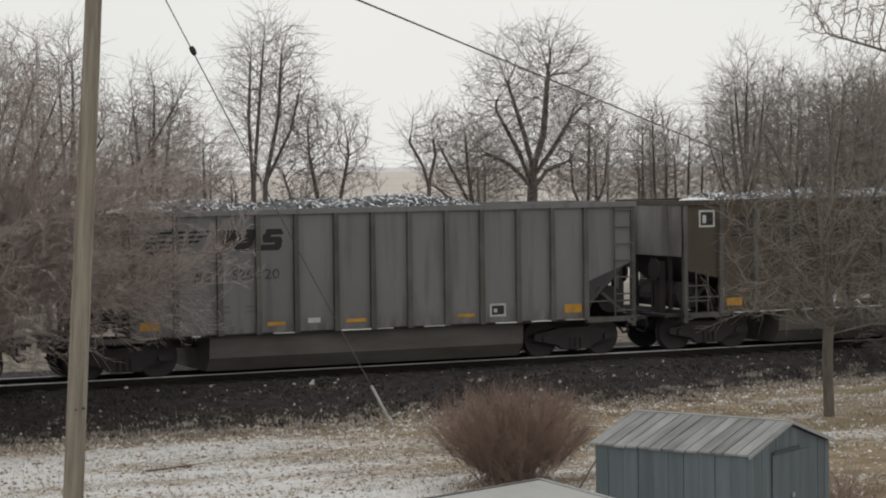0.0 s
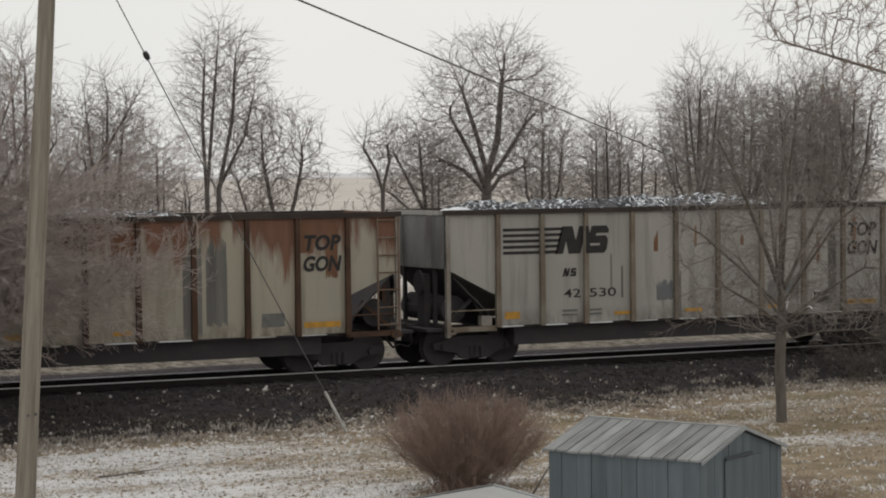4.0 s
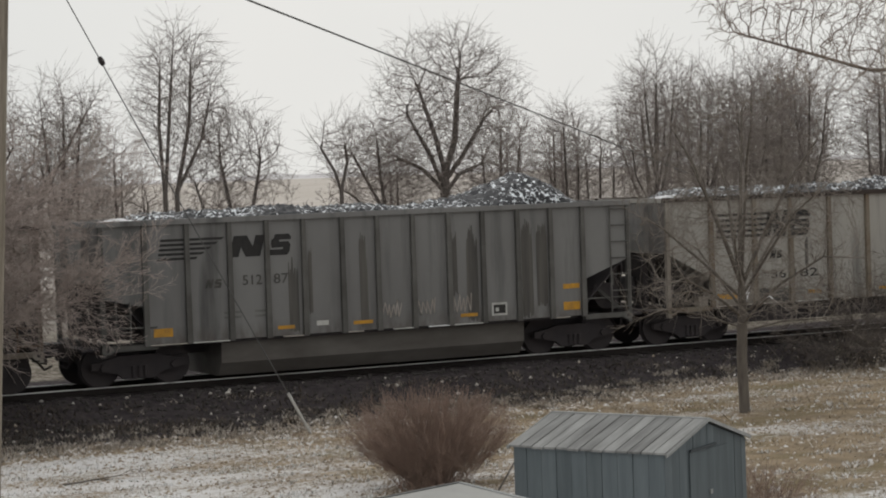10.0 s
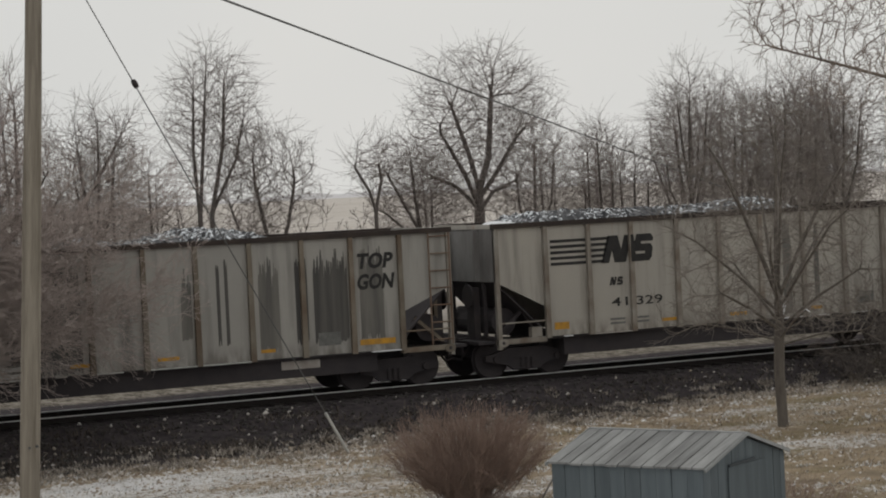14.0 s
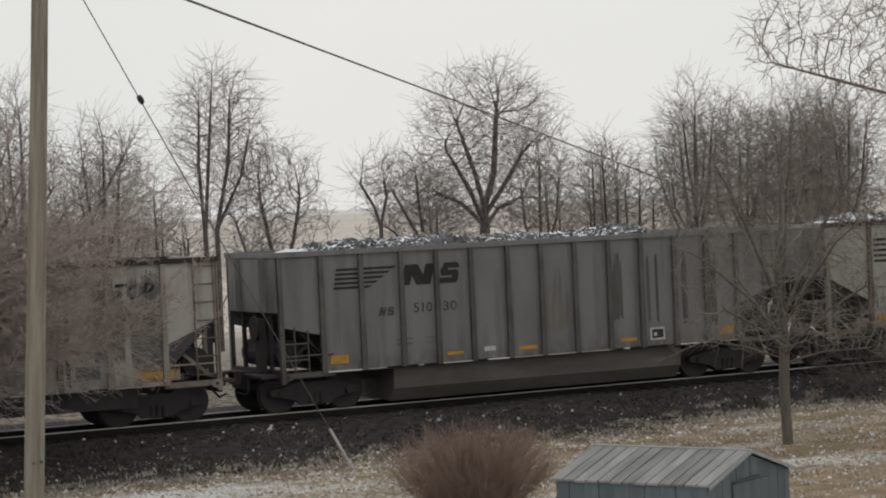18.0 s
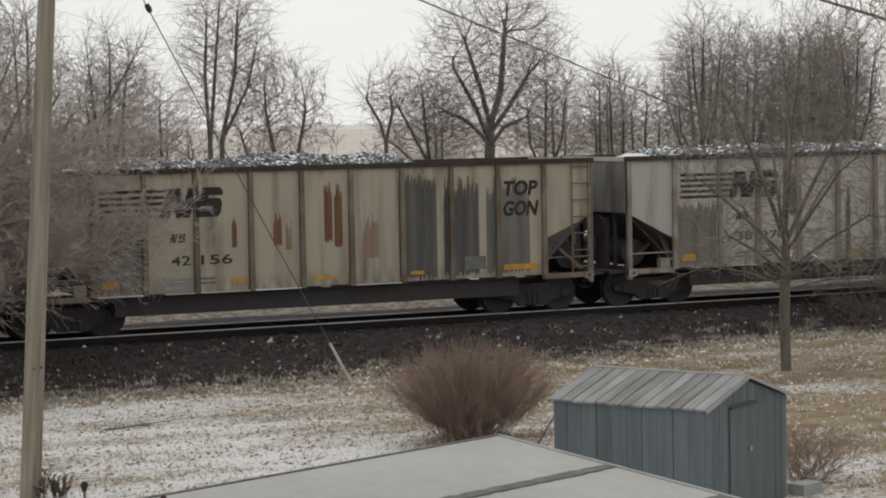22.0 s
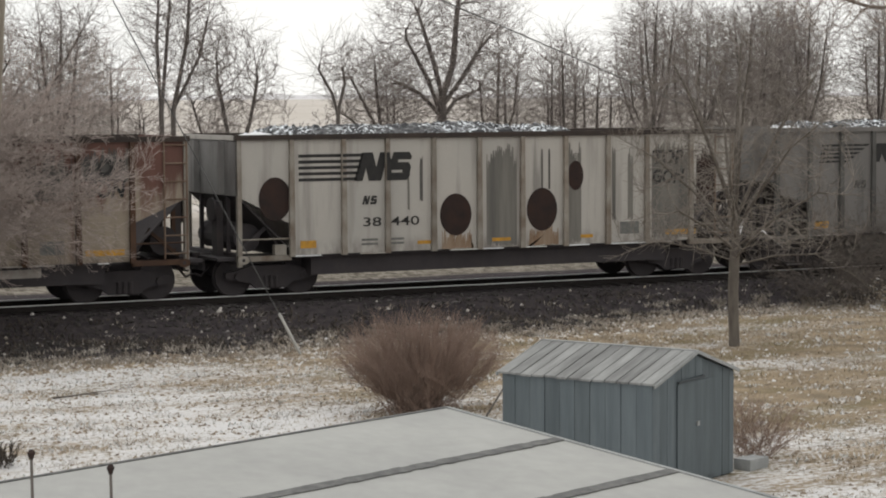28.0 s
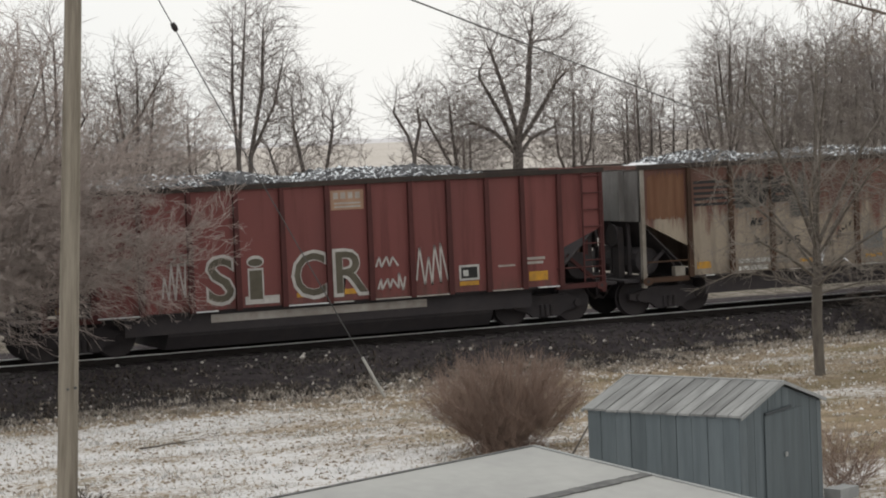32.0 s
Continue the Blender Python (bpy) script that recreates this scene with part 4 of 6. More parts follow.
smears(c, [(3.85, 4.85, 0.95, 3.4, 0.3, D), (3.25, 3.7, 0.95, 3.3, 0.6, D), (7.15, 7.4, 1.5, 3.15, 0.5, G), (8.0, 8.08, 1.3, 3.2, 0.1, D), (8.2, 8.28, 1.3, 3.3, 0.1, D), (9.0, 9.5, 1.1, 3.3, 0.5, G), (9.9, 10.2, 1.2, 3.35, 0.4, D), (10.35, 11.2, 1.2, 3.4, 0.4, D), (11.5, 12.1, 1.2, 3.4, 0.4, G)], 8)
notice(c, 2.75, 0.98, 0.95, 0.3, 2)
tag_board(c)
c = tub_car("grey_c", "weathered grey drop-belly coal gondola", 9, ("510", "30"), (0.7, 11.2, 0.30, None))
smears(c, [(8.7, 9.0, 1.6, 3.4, 0.4, D), (9.7, 9.78, 1.5, 3.2, 0.1, D), (9.95, 10.02, 1.5, 3.2, 0.1, D), (10.7, 10.85, 1.4, 3.3, 0.3, D), (11.5, 11.7, 1.3, 3.3, 0.3, D), (6.9, 7.5, 1.5, 3.0, 0.8, G)], 9)
c = top_car("cream_d", "pale cream coal gondola with grey smears", 10, ("38", "270"), (0.7, 10.3, 0.34, None), post="cream_rib")
smears(c, [(1.45, 2.55, 0.95, 2.6, 0.3, G), (4.55, 4.9, 2.1, 3.5, 0.4, G), (5.0, 5.1, 1.0, 3.4, 0.2, D), (6.45, 6.6, 0.95, 3.0, 0.5, D), (8.05, 8.25, 1.2, 3.3, 0.5, D), (9.0, 9.15, 1.0, 3.0, 0.5, D), (9.5, 9.65, 1.6, 3.3, 0.4, D), (9.9, 10.0, 1.0, 3.4, 0.4, D), (10.55, 11.25, 1.5, 3.4, 0.3, G), (11.4, 12.2, 1.3, 3.5, 0.3, G), (11.6, 12.5, 1.0, 1.5, 0.2, R)], 10)
c = top_car("cream_e", "cream coal gondola, half of it rusted and smeared dark", 11, ("42", "156"), (0.9, 10.2, 0.36, None), size="long")
smears(c, [(1.45, 2.58, 0.95, 2.75, 0.2, G), (8.72, 9.7, 0.95, 3.45, 0.3, D), (9.88, 10.8, 1.0, 3.4, 0.4, D), (11.0, 12.15, 1.0, 3.35, 0.4, G), (6.85, 7.05, 1.9, 3.4, 0.3, RR), (7.1, 7.3, 1.8, 3.3, 0.3, RR), (5.6, 5.8, 1.9, 2.7, 0.3, RR), (5.9, 6.05, 1.8, 2.6, 0.3, R), (4.6, 4.72, 1.9, 2.6, 0.2, RR), (7.8, 8.2, 1.5, 2.6, 0.5, R)], 11)
notice(c, 2.85, 0.96, 0.95, 0.36, 3, "pale_square")
c = tub_car("grey_d", "warm grey drop-belly coal gondola with one pale square patch", 12, ("", ""), (0.9, 11.0, 0.28, None))
part("primer_patch", Build().box(4.97, FACE - 0.003, 1.0, 5.78, FACE, 1.92), M["pale_square"], c, "pale grey primer square")
for z in (1.52, 1.72):
    part("reflector_strip", Build().plate([(11.68, z), (12.1, z + 0.16), (12.1, z + 0.3), (11.68, z + 0.14)], FACE - 0.004, FACE), M["yellow"], c, "slanting yellow reflective strip")
c = top_car("cream_d", "cream coal gondola with round dark rust patches", 13, ("38", "440"), (0.8, 9.9, 0.34, None), post="cream_rib")
for x, z, rx, rz in ((5.57, 1.77, 0.42, 0.50), (7.92, 1.83, 0.42, 0.52)):
    part("rust_patch", Build().disc(x, z, rx, rz, FACE - 0.006, FACE), M["rust_disc"], c, "round dark rust patch")
part("rust_patch", Build().disc(8.86, 2.63, 0.22, 0.36, FACE - 0.006, FACE), M["rust_disc"], c, "dark rust patch")
part("rust_patch", Build().disc(0.93, 2.25, 0.40, 0.50, FACE - 0.006, FACE), M["rust_disc"], c, "dark rust patch")
smears(c, [(6.4, 7.22, 0.95, 3.45, 0.3, G), (5.2, 6.05, 0.95, 1.45, 0.25, R), (7.55, 8.38, 0.95, 1.5, 0.25, R), (8.62, 9.02, 0.95, 3.5, 0.4, G), (7.9, 7.95, 2.3, 3.3, 0, D), (8.1, 8.15, 2.3, 3.3, 0, D), (4.62, 4.7, 2.1, 3.2, 0.2, D), (4.3, 4.35, 1.9, 2.7, 0, G),
           (9.9, 10.0, 1.5, 3.4, 0.2, G), (10.35, 10.5, 1.5, 3.3, 0.3, G), (11.05, 12.1, 1.0, 3.45, 0.3, G), (12.36, 12.92, 1.85, 3.35, 0.3, "rust_disc")], 13)
c = top_car("brown_rust", "tan coal gondola covered in brown rust streaks", 14, ("41", "395"), (0.5, 10.2, 0.34, None), post="brown_rib", size="long")
smears(c, [(6.5, 7.1, 1.3, 1.85, 0.2, B), (0.2, 1.25, 2.35, 3.55, 0.1, RR)], 14)
for x in (5.22, 7.75):
    script(c, x, 1.28, 0.92, 0.72, 9, "black", 80 + int(x))
smears(c, [(11.36, 12.46, 2.72, 3.5, 0.25, D), (10.15, 11.2, 2.3, 3.5, 0.5, D), (9.2, 9.7, 2.1, 3.55, 0.5, RR), (2.7, 3.6, 2.5, 3.5, 0.3, D), (4.3, 4.95, 2.2, 3.5, 0.6, D)], 114)
notice(c, 2.75, 0.98, 0.95, 0.36, 2)
tag_board(c)
red, red_wheels = make_car("red", "red", "oxide red coal gondola covered with pale graffiti", (0.6, 11.6, 0.40, None), 15)
CARS.append((red, red_wheels))
part("road_number", letters("5078", 0.34, M["worn_white"], 1.2, 0.008), None, red, "worn white road number", at=pose(1.22, FACE - 0.004, 1.93))
part("road_number", letters("25", 0.34, M["worn_white"], 0.5, 0.008), None, red, "worn white road number", at=pose(2.86, FACE - 0.004, 2.0))
b = Build()
for x in (1.95, 2.24):
    b.box(x, FACE - 0.004, 2.5, x + 0.07, FACE, 2.76).box(x + 0.07, FACE - 0.004, 2.5, x + 0.22, FACE, 2.55).box(x + 0.07, FACE - 0.004, 2.70, x + 0.22, FACE, 2.76)
part("owner_mark", b, M["worn_white"], red)
sign = part("sign", Build().box(6.81, FACE - 0.006, 3.03, 7.63, FACE, 3.48), M["sign_tan"], red, "faded tan sign panel")
for i in range(2):
    part("sign_bar", Build().box(6.9, FACE - 0.009, 3.08 + 0.08 * i, 7.55, FACE - 0.0065, 3.12 + 0.08 * i), M["pale_mark"], sign)
for i in range(4):
    part("sign_shape", Build().box(6.88 + 0.18 * i, FACE - 0.009, 3.28, 7.0 + 0.18 * i, FACE - 0.0065, 3.43), M["pale_mark"], sign)
for t, x, w, h in (("S", 3.74, 0.72, 1.48), ("i", 4.72, 0.42, 1.50), ("C", 5.78, 0.90, 1.46), ("R", 6.80, 0.92, 1.46)):
    part("graffiti_letter", letters(t, h, M["pale_spray"], w, 0.055), None, red, "pale outlined graffiti letter", at=pose(x, FACE - 0.004, 1.10))
    part("graffiti_fill", letters(t, h * 0.93, M["grey_spray"], w * 0.84, 0.012), None, red, at=pose(x + w * 0.08, FACE - 0.012, 1.14))
part("graffiti_base", Build().box(4.66, FACE - 0.004, 1.02, 5.48, FACE, 1.2), M["pale_spray"], red)
for x, z, w, h, n in ((2.72, 1.15, 0.6, 0.85, 7), (7.85, 1.62, 0.55, 0.38, 6), (7.88, 1.10, 0.75, 0.40, 9), (8.92, 1.15, 0.72, 0.95, 8)):
    scribble(red, x, z, w, h, n, "pale_spray", int(x * 10), 0.04)
tape(red, [(0.3, 0.5, 0.16), (3.8, 0.5, 0.12), (5.9, 0.5, 0.1), (7.0, 0.55, 0.12), (9.98, 0.5, 0.1), (11.81, 0.5, 0.22)])
plate_box(red, 9.98, 1.22, 0.52, 0.36)
notice(red, 11.0, 1.48, 0.5, 0.07, 1, "pale_mark")
notice(red, 11.75, 1.5, 0.5, 0.2, 2, "pale_mark")


# ---------------- trees and bushes ----------------
def grow(segs, rng, p, d, length, radius, level, spec, env=None):
    """One limb: a wandering line that tapers, with smaller limbs along it; env: middle and half sizes of the crown."""
    n = max(2, int(round(spec["steps"][level])))
    pts, q = [(p, radius)], p.copy()
    for i in range(n):
        d = (d + Vector((rng.gauss(0, 1), rng.gauss(0, 1), rng.gauss(0, 1))) * spec["wander"][level] + Vector((0, 0, spec["lift"][level]))).normalized()
        q = q + d * (length / n)
        if env and ((q.x - env[0]) / env[3]) ** 2 + ((q.y - env[1]) / env[4]) ** 2 + ((q.z - env[2]) / env[5]) ** 2 > rng.uniform(0.85, 1.1) and q.z > env[2] * 0.6:
            break
        r = max(min(spec["min"], radius), radius * (1 - (1 - (spec["taper"] if level else 0.06)) * (i + 1) / n))
        segs.append((pts[-1][0], q, pts[-1][1], r))
        pts.append((q, r))
    m = len(pts) - 1
    if m < 1 or level >= len(spec["kids"]):
        return
    kids = spec["kids"][level] * m / n
    kids = int(kids) + (rng.random() < kids - int(kids))
    for k in range(kids):
        f = spec["first"][level] + (1 - spec["first"][level]) * (k + rng.random()) / kids
        i = min(m - 1, int(f * m))
        a, b = pts[i], pts[i + 1]
        t = f * m - i
        at, r = a[0].lerp(b[0], t), a[1] + (b[1] - a[1]) * t
        base = (b[0] - a[0]).normalized()
        side = base.orthogonal().normalized()
        side.rotate(Matrix.Rotation(rng.random() * 6.283, 3, base))
        ang = radians(spec["angle"][level] * rng.uniform(0.7, 1.3))
        nd = base * math.cos(ang) + side * math.sin(ang)
        ln = length * spec["ratio"][level] * rng.uniform(0.6, 1.2) * (1 - 0.45 * f)
        grow(segs, rng, at, nd, ln, max(spec["min"], r * spec["thin"]), level + 1, spec, env)


def tubes(segs, name, material, k):
    """All limbs of a list as one mesh of small prisms."""
    a = np.array([s[0] for s in segs], dtype=float)
    b = np.array([s[1] for s in segs], dtype=float)
    ra, rb = np.array([s[2] for s in segs]), np.array([s[3] for s in segs])
    d = b - a
    ln = np.maximum(1e-9, np.linalg.norm(d, axis=1))
    d /= ln[:, None]
    ref = np.where(np.abs(d[:, 2:3]) < 0.8, np.array([[0.0, 0, 1]]), np.array([[1.0, 0, 0]]))
    s = np.cross(d, ref)
    s /= np.linalg.norm(s, axis=1)[:, None]
    u = np.cross(d, s)
    ang = np.arange(k) * 2 * np.pi / k
    ring = s[:, None, :] * np.cos(ang)[None, :, None] + u[:, None, :] * np.sin(ang)[None, :, None]
    v = np.concatenate([a[:, None, :] + ring * ra[:, None, None], b[:, None, :] + ring * rb[:, None, None]], axis=1).reshape(-1, 3)
    o = np.arange(len(segs))[:, None] * 2 * k
    i = np.arange(k)
    j = (i + 1) % k
    q = np.stack([o + i, o + j, o + k + j, o + k + i], axis=2).reshape(-1, 4)
    me = bpy.data.meshes.new(name)
    me.vertices.add(len(v))
    me.vertices.foreach_set("co", v.ravel())
    me.loops.add(q.size)
    me.loops.foreach_set("vertex_index", q.ravel().astype(np.int32))
    me.polygons.add(len(q))
    me.polygons.foreach_set("loop_start", (np.arange(len(q)) * 4).astype(np.int32))
    me.update(calc_edges=True)
    me.materials.append(material)
    for_smooth = np.ones(len(q), dtype=bool)
    me.polygons.foreach_set("use_smooth", for_smooth)
    return me


def tree(name, label, category, at, stems, spec, seed, bark, twig, group="", split=0.03, turn=0, env=None):
    """stems: rows of (offset x, y, z, lean x, y, z, length, radius)."""
    rng = random.Random(seed)
    t = thing(name, label, category, pose(*at, 0, 0, turn), group)
    fine = []
    for ox, oy, oz, lx, ly, lz, ln, r in stems:
        segs = []
        grow(segs, rng, Vector((ox, oy, oz)), Vector((lx, ly, lz)).normalized(), ln, r, 0, spec, env)
        thick = [s for s in segs if s[2] >= split]
        fine += [s for s in segs if s[2] < split]
        if thick:
            part("trunk", tubes(thick, "trunk", bark, 6), None, t)
    if fine:
        tagged(part("crown", tubes(fine, "crown", twig, 3), None, t), kind="stuff")
    return t


def colonise(rng, crowns, stems, n, step=0.20, kill=0.21, reach=1.8, up=0.15, jitter=0.10, low=None):
    """A branching frame that grows towards points strewn through its crowns; stems: paths of points."""
    pos, par, nxt = [], [], []
    for path, root in stems:
        path = [Vector(p) for p in path]
        last = root if root < 0 else int(np.linalg.norm(np.array(pos) - np.array(path[0]), axis=1).argmin())
        for a, b in zip(path, path[1:]):
            m = max(1, int((b - a).length / step))
            for i in range(m + (a is path[0] and root < 0)):
                f = i / m if a is path[0] and root < 0 else (i + 1) / m
                pos.append(np.array(a.lerp(b, f)))
                par.append(last)
                last = len(pos) - 1
    vol = np.array([c[3] * c[4] * c[5] for c in crowns])
    pts = []
    for c, k in zip(crowns, (n * vol / vol.sum()).astype(int)):
        d = rng.normal(size=(k, 3))
        d /= np.linalg.norm(d, axis=1)[:, None]
        d *= (rng.random(k) ** 0.42)[:, None] * rng.uniform(0.9, 1.06, k)[:, None]
        pts.append(d * np.array(c[3:6]) + np.array(c[:3]))
    pts = np.concatenate(pts)
    if low is not None:
        pts = pts[pts[:, 2] > low]
    P = np.array(pos)
    D = np.linalg.norm(pts[:, None, :] - P[None], axis=2)
    near, dist = D.argmin(1), D.min(1)
    kids = np.zeros(len(P) + 90000, dtype=int)
    for turn in range(70):
        live = dist > kill
        pts, near, dist = pts[live], near[live], dist[live]
        use = dist < (reach if turn > 4 else 9.0)
        if not use.any():
            break
        who = np.unique(near[use])
        who = who[kids[who] < 3]
        if not len(who):
            break
        P = np.array(pos)
        acc = np.zeros((len(P), 3))
        v = pts[use] - P[near[use]]
        np.add.at(acc, near[use], v / np.linalg.norm(v, axis=1)[:, None])
        fresh = []
        for w in who:
            d = acc[w]
            d = d / max(1e-6, np.linalg.norm(d)) + np.array((0, 0, up)) + rng.normal(size=3) * jitter
            if par[w] >= 0:
                b = pos[w] - pos[par[w]]
                d = d + 0.8 * b / max(1e-6, np.linalg.norm(b))
            pos.append(pos[w] + step * d / np.linalg.norm(d))
            par.append(w)
            kids[w] += 1
            fresh.append(len(pos) - 1)
        Q = np.array([pos[k] for k in fresh])
        D = np.linalg.norm(pts[:, None, :] - Q[None], axis=2)
        m = D.min(1)
        better = m < dist
        near[better] = np.array(fresh)[D.argmin(1)[better]]
        dist[better] = m[better]
    return np.array(pos), par


def spread_tree(name, label, category, at, crowns, stems, n, seed, bark, twig, group="", tip=0.0085, power=2.35, split=0.03, twigs=0.95, twig_long=0.95, fat=1.0, snow=0.0, **how):
    """A bare tree by free growth: tapered trunk and limbs, with fine straight twigs at the ends."""
    rng = np.random.default_rng(seed)
    pos, par = colonise(rng, crowns, stems, n, **how)
    r = np.zeros(len(pos))
    for i in range(len(pos) - 1, -1, -1):
        r[i] = max(tip, r[i] ** (1 / power) if r[i] > 0 else tip)
        if par[i] >= 0:
            r[par[i]] += r[i] ** power
    segs = []
    for i, p in enumerate(par):
        if p >= 0:
            ra = min(r[p], r[i] * 1.5)
            segs.append((pos[p], pos[i], ra * (fat if ra > split else 1), r[i] * (fat if ra > split else 1)))
            if r[i] < tip * 3.0:
                d = pos[i] - pos[p]
                d = d / max(1e-6, np.linalg.norm(d))
                for _ in range(int(twigs + rng.random())):
                    e = d + rng.normal(size=3) * 0.38 + np.array((0, 0, 0.22))
                    e /= np.linalg.norm(e)
                    ln = twig_long * rng.uniform(0.4, 1.2)
                    mid = pos[i] + e * ln * 0.5
                    e2 = e + rng.normal(size=3) * 0.15
                    segs.append((pos[i], mid, tip * 0.8, tip * 0.7))
                    segs.append((mid, mid + e2 / np.linalg.norm(e2) * ln * 0.5, tip * 0.7, tip * 0.4))
    t = thing(name, label, category, pose(*at), group)
    drift, run = [], 0
    for a, b, ra, rb in segs:
        run = 3 if ra > 0.016 and abs(b[2] - a[2]) < 0.7 * np.linalg.norm(b - a) and rng.random() < snow else run - 1
        if run > 0 and ra > 0.012 and ra < 0.06:
            o = np.array((0, 0, 0.75 * ra))
            drift.append((a + o, b + o, ra * 0.75, rb * 0.75))
    if drift:
        tagged(part("snow", tubes(drift, "snow", M["snow"], 6), None, t, "snow lying along the limbs"), kind="stuff")
    stem = []
    for i, p in enumerate(par):
        stem.append(stem[p] if p >= 0 else i)
    for root in sorted(set(stem)):
        part("trunk", tubes([(pos[p], pos[i], min(r[p], r[i] * 1.5) * fat, r[i] * fat) for i, p in enumerate(par) if p >= 0 and stem[i] == root and min(r[p], r[i] * 1.5) >= split], "trunk", bark, 6), None, t)
    tagged(part("crown", tubes([q for q in segs if q[2] < split], "crown", twig, 3), None, t), kind="stuff")
    return t


def dome_shrub(rng, count, rx, ry, height, base, side):
    """Stems that fan out from a narrow foot to a dome, with fine side twigs towards their ends."""
    stems, twigs = [], []
    for i in range(count):
        a, e = rng.uniform(0, 6.283), math.asin(rng.random() ** 0.8)
        reach = rng.uniform(0.70, 1.04)
        foot = Vector((rng.gauss(0, base * 0.5), rng.gauss(0, base * 0.5), -0.04))
        tip = Vector((rx * math.cos(a) * math.cos(e) * reach, ry * math.sin(a) * math.cos(e) * reach, height * (0.50 + 0.50 * math.sin(e)) * reach))
        bend = foot.lerp(tip, 0.5) + Vector((rng.gauss(0, 0.05), rng.gauss(0, 0.05), -0.10 * math.cos(e)))
        pts = [foot * (1 - t) ** 2 + bend * 2 * t * (1 - t) + tip * t * t for t in (k / 7 for k in range(8))]
        for k in range(7):
            stems.append((pts[k], pts[k + 1], 0.0056 - 0.0006 * k, 0.0050 - 0.0006 * k))
        for _ in range(side):
            f = rng.uniform(0.30, 0.98) * 7
            p = pts[int(f)].lerp(pts[min(7, int(f) + 1)], f - int(f))
            d = (tip - foot).normalized() + Vector((rng.gauss(0, 0.36), rng.gauss(0, 0.36), rng.gauss(0.12, 0.30)))
            q = p + d.normalized() * rng.uniform(0.14, 0.40)
            if (q.x / rx) ** 2 + (q.y / ry) ** 2 + (max(0, q.z - height * 0.5) / (height * 0.5)) ** 2 > rng.uniform(0.95, 1.25):
                continue
            twigs.append((p, q, 0.0029, 0.0017))
            d = (q - p) + Vector((rng.gauss(0, 0.08), rng.gauss(0, 0.08), rng.gauss(0.03, 0.06)))
            twigs.append((p.lerp(q, 0.5), p.lerp(q, 0.5) + d * 0.7, 0.0024, 0.0015))
    return stems, twigs


SCRUB = dict(steps=[8, 6, 4, 3], wander=[0.08, 0.10, 0.12, 0.1], lift=[0.05, 0.08, 0.05, 0.04], taper=0.25,
             kids=[8, 5, 3], first=[0.12, 0.12, 0.1], angle=[36, 38, 38], ratio=[0.42, 0.5, 0.55], thin=0.55, min=0.0085)
BRUSH = dict(steps=[9, 6, 4, 3], wander=[0.05, 0.06, 0.06, 0.05], lift=[0.01, 0.03, 0.02, 0.0], taper=0.25,
             kids=[20, 8, 5], first=[0.12, 0.08, 0.08], angle=[40, 36, 34], ratio=[0.34, 0.52, 0.55], thin=0.45, min=0.0040)
BUSH = dict(steps=[6, 5, 4, 3], wander=[0.05, 0.07, 0.08, 0.08], lift=[0.0, 0.04, 0.04, 0.02], taper=0.35,
            kids=[7, 5, 2], first=[0.25, 0.15, 0.1], angle=[24, 26, 28], ratio=[0.5, 0.5, 0.5], thin=0.66, min=0.0029)
TRUNK = dict(steps=[8], wander=[0.03], lift=[0.02], taper=0.4, kids=[], first=[], angle=[], ratio=[], thin=0.5, min=0.01)


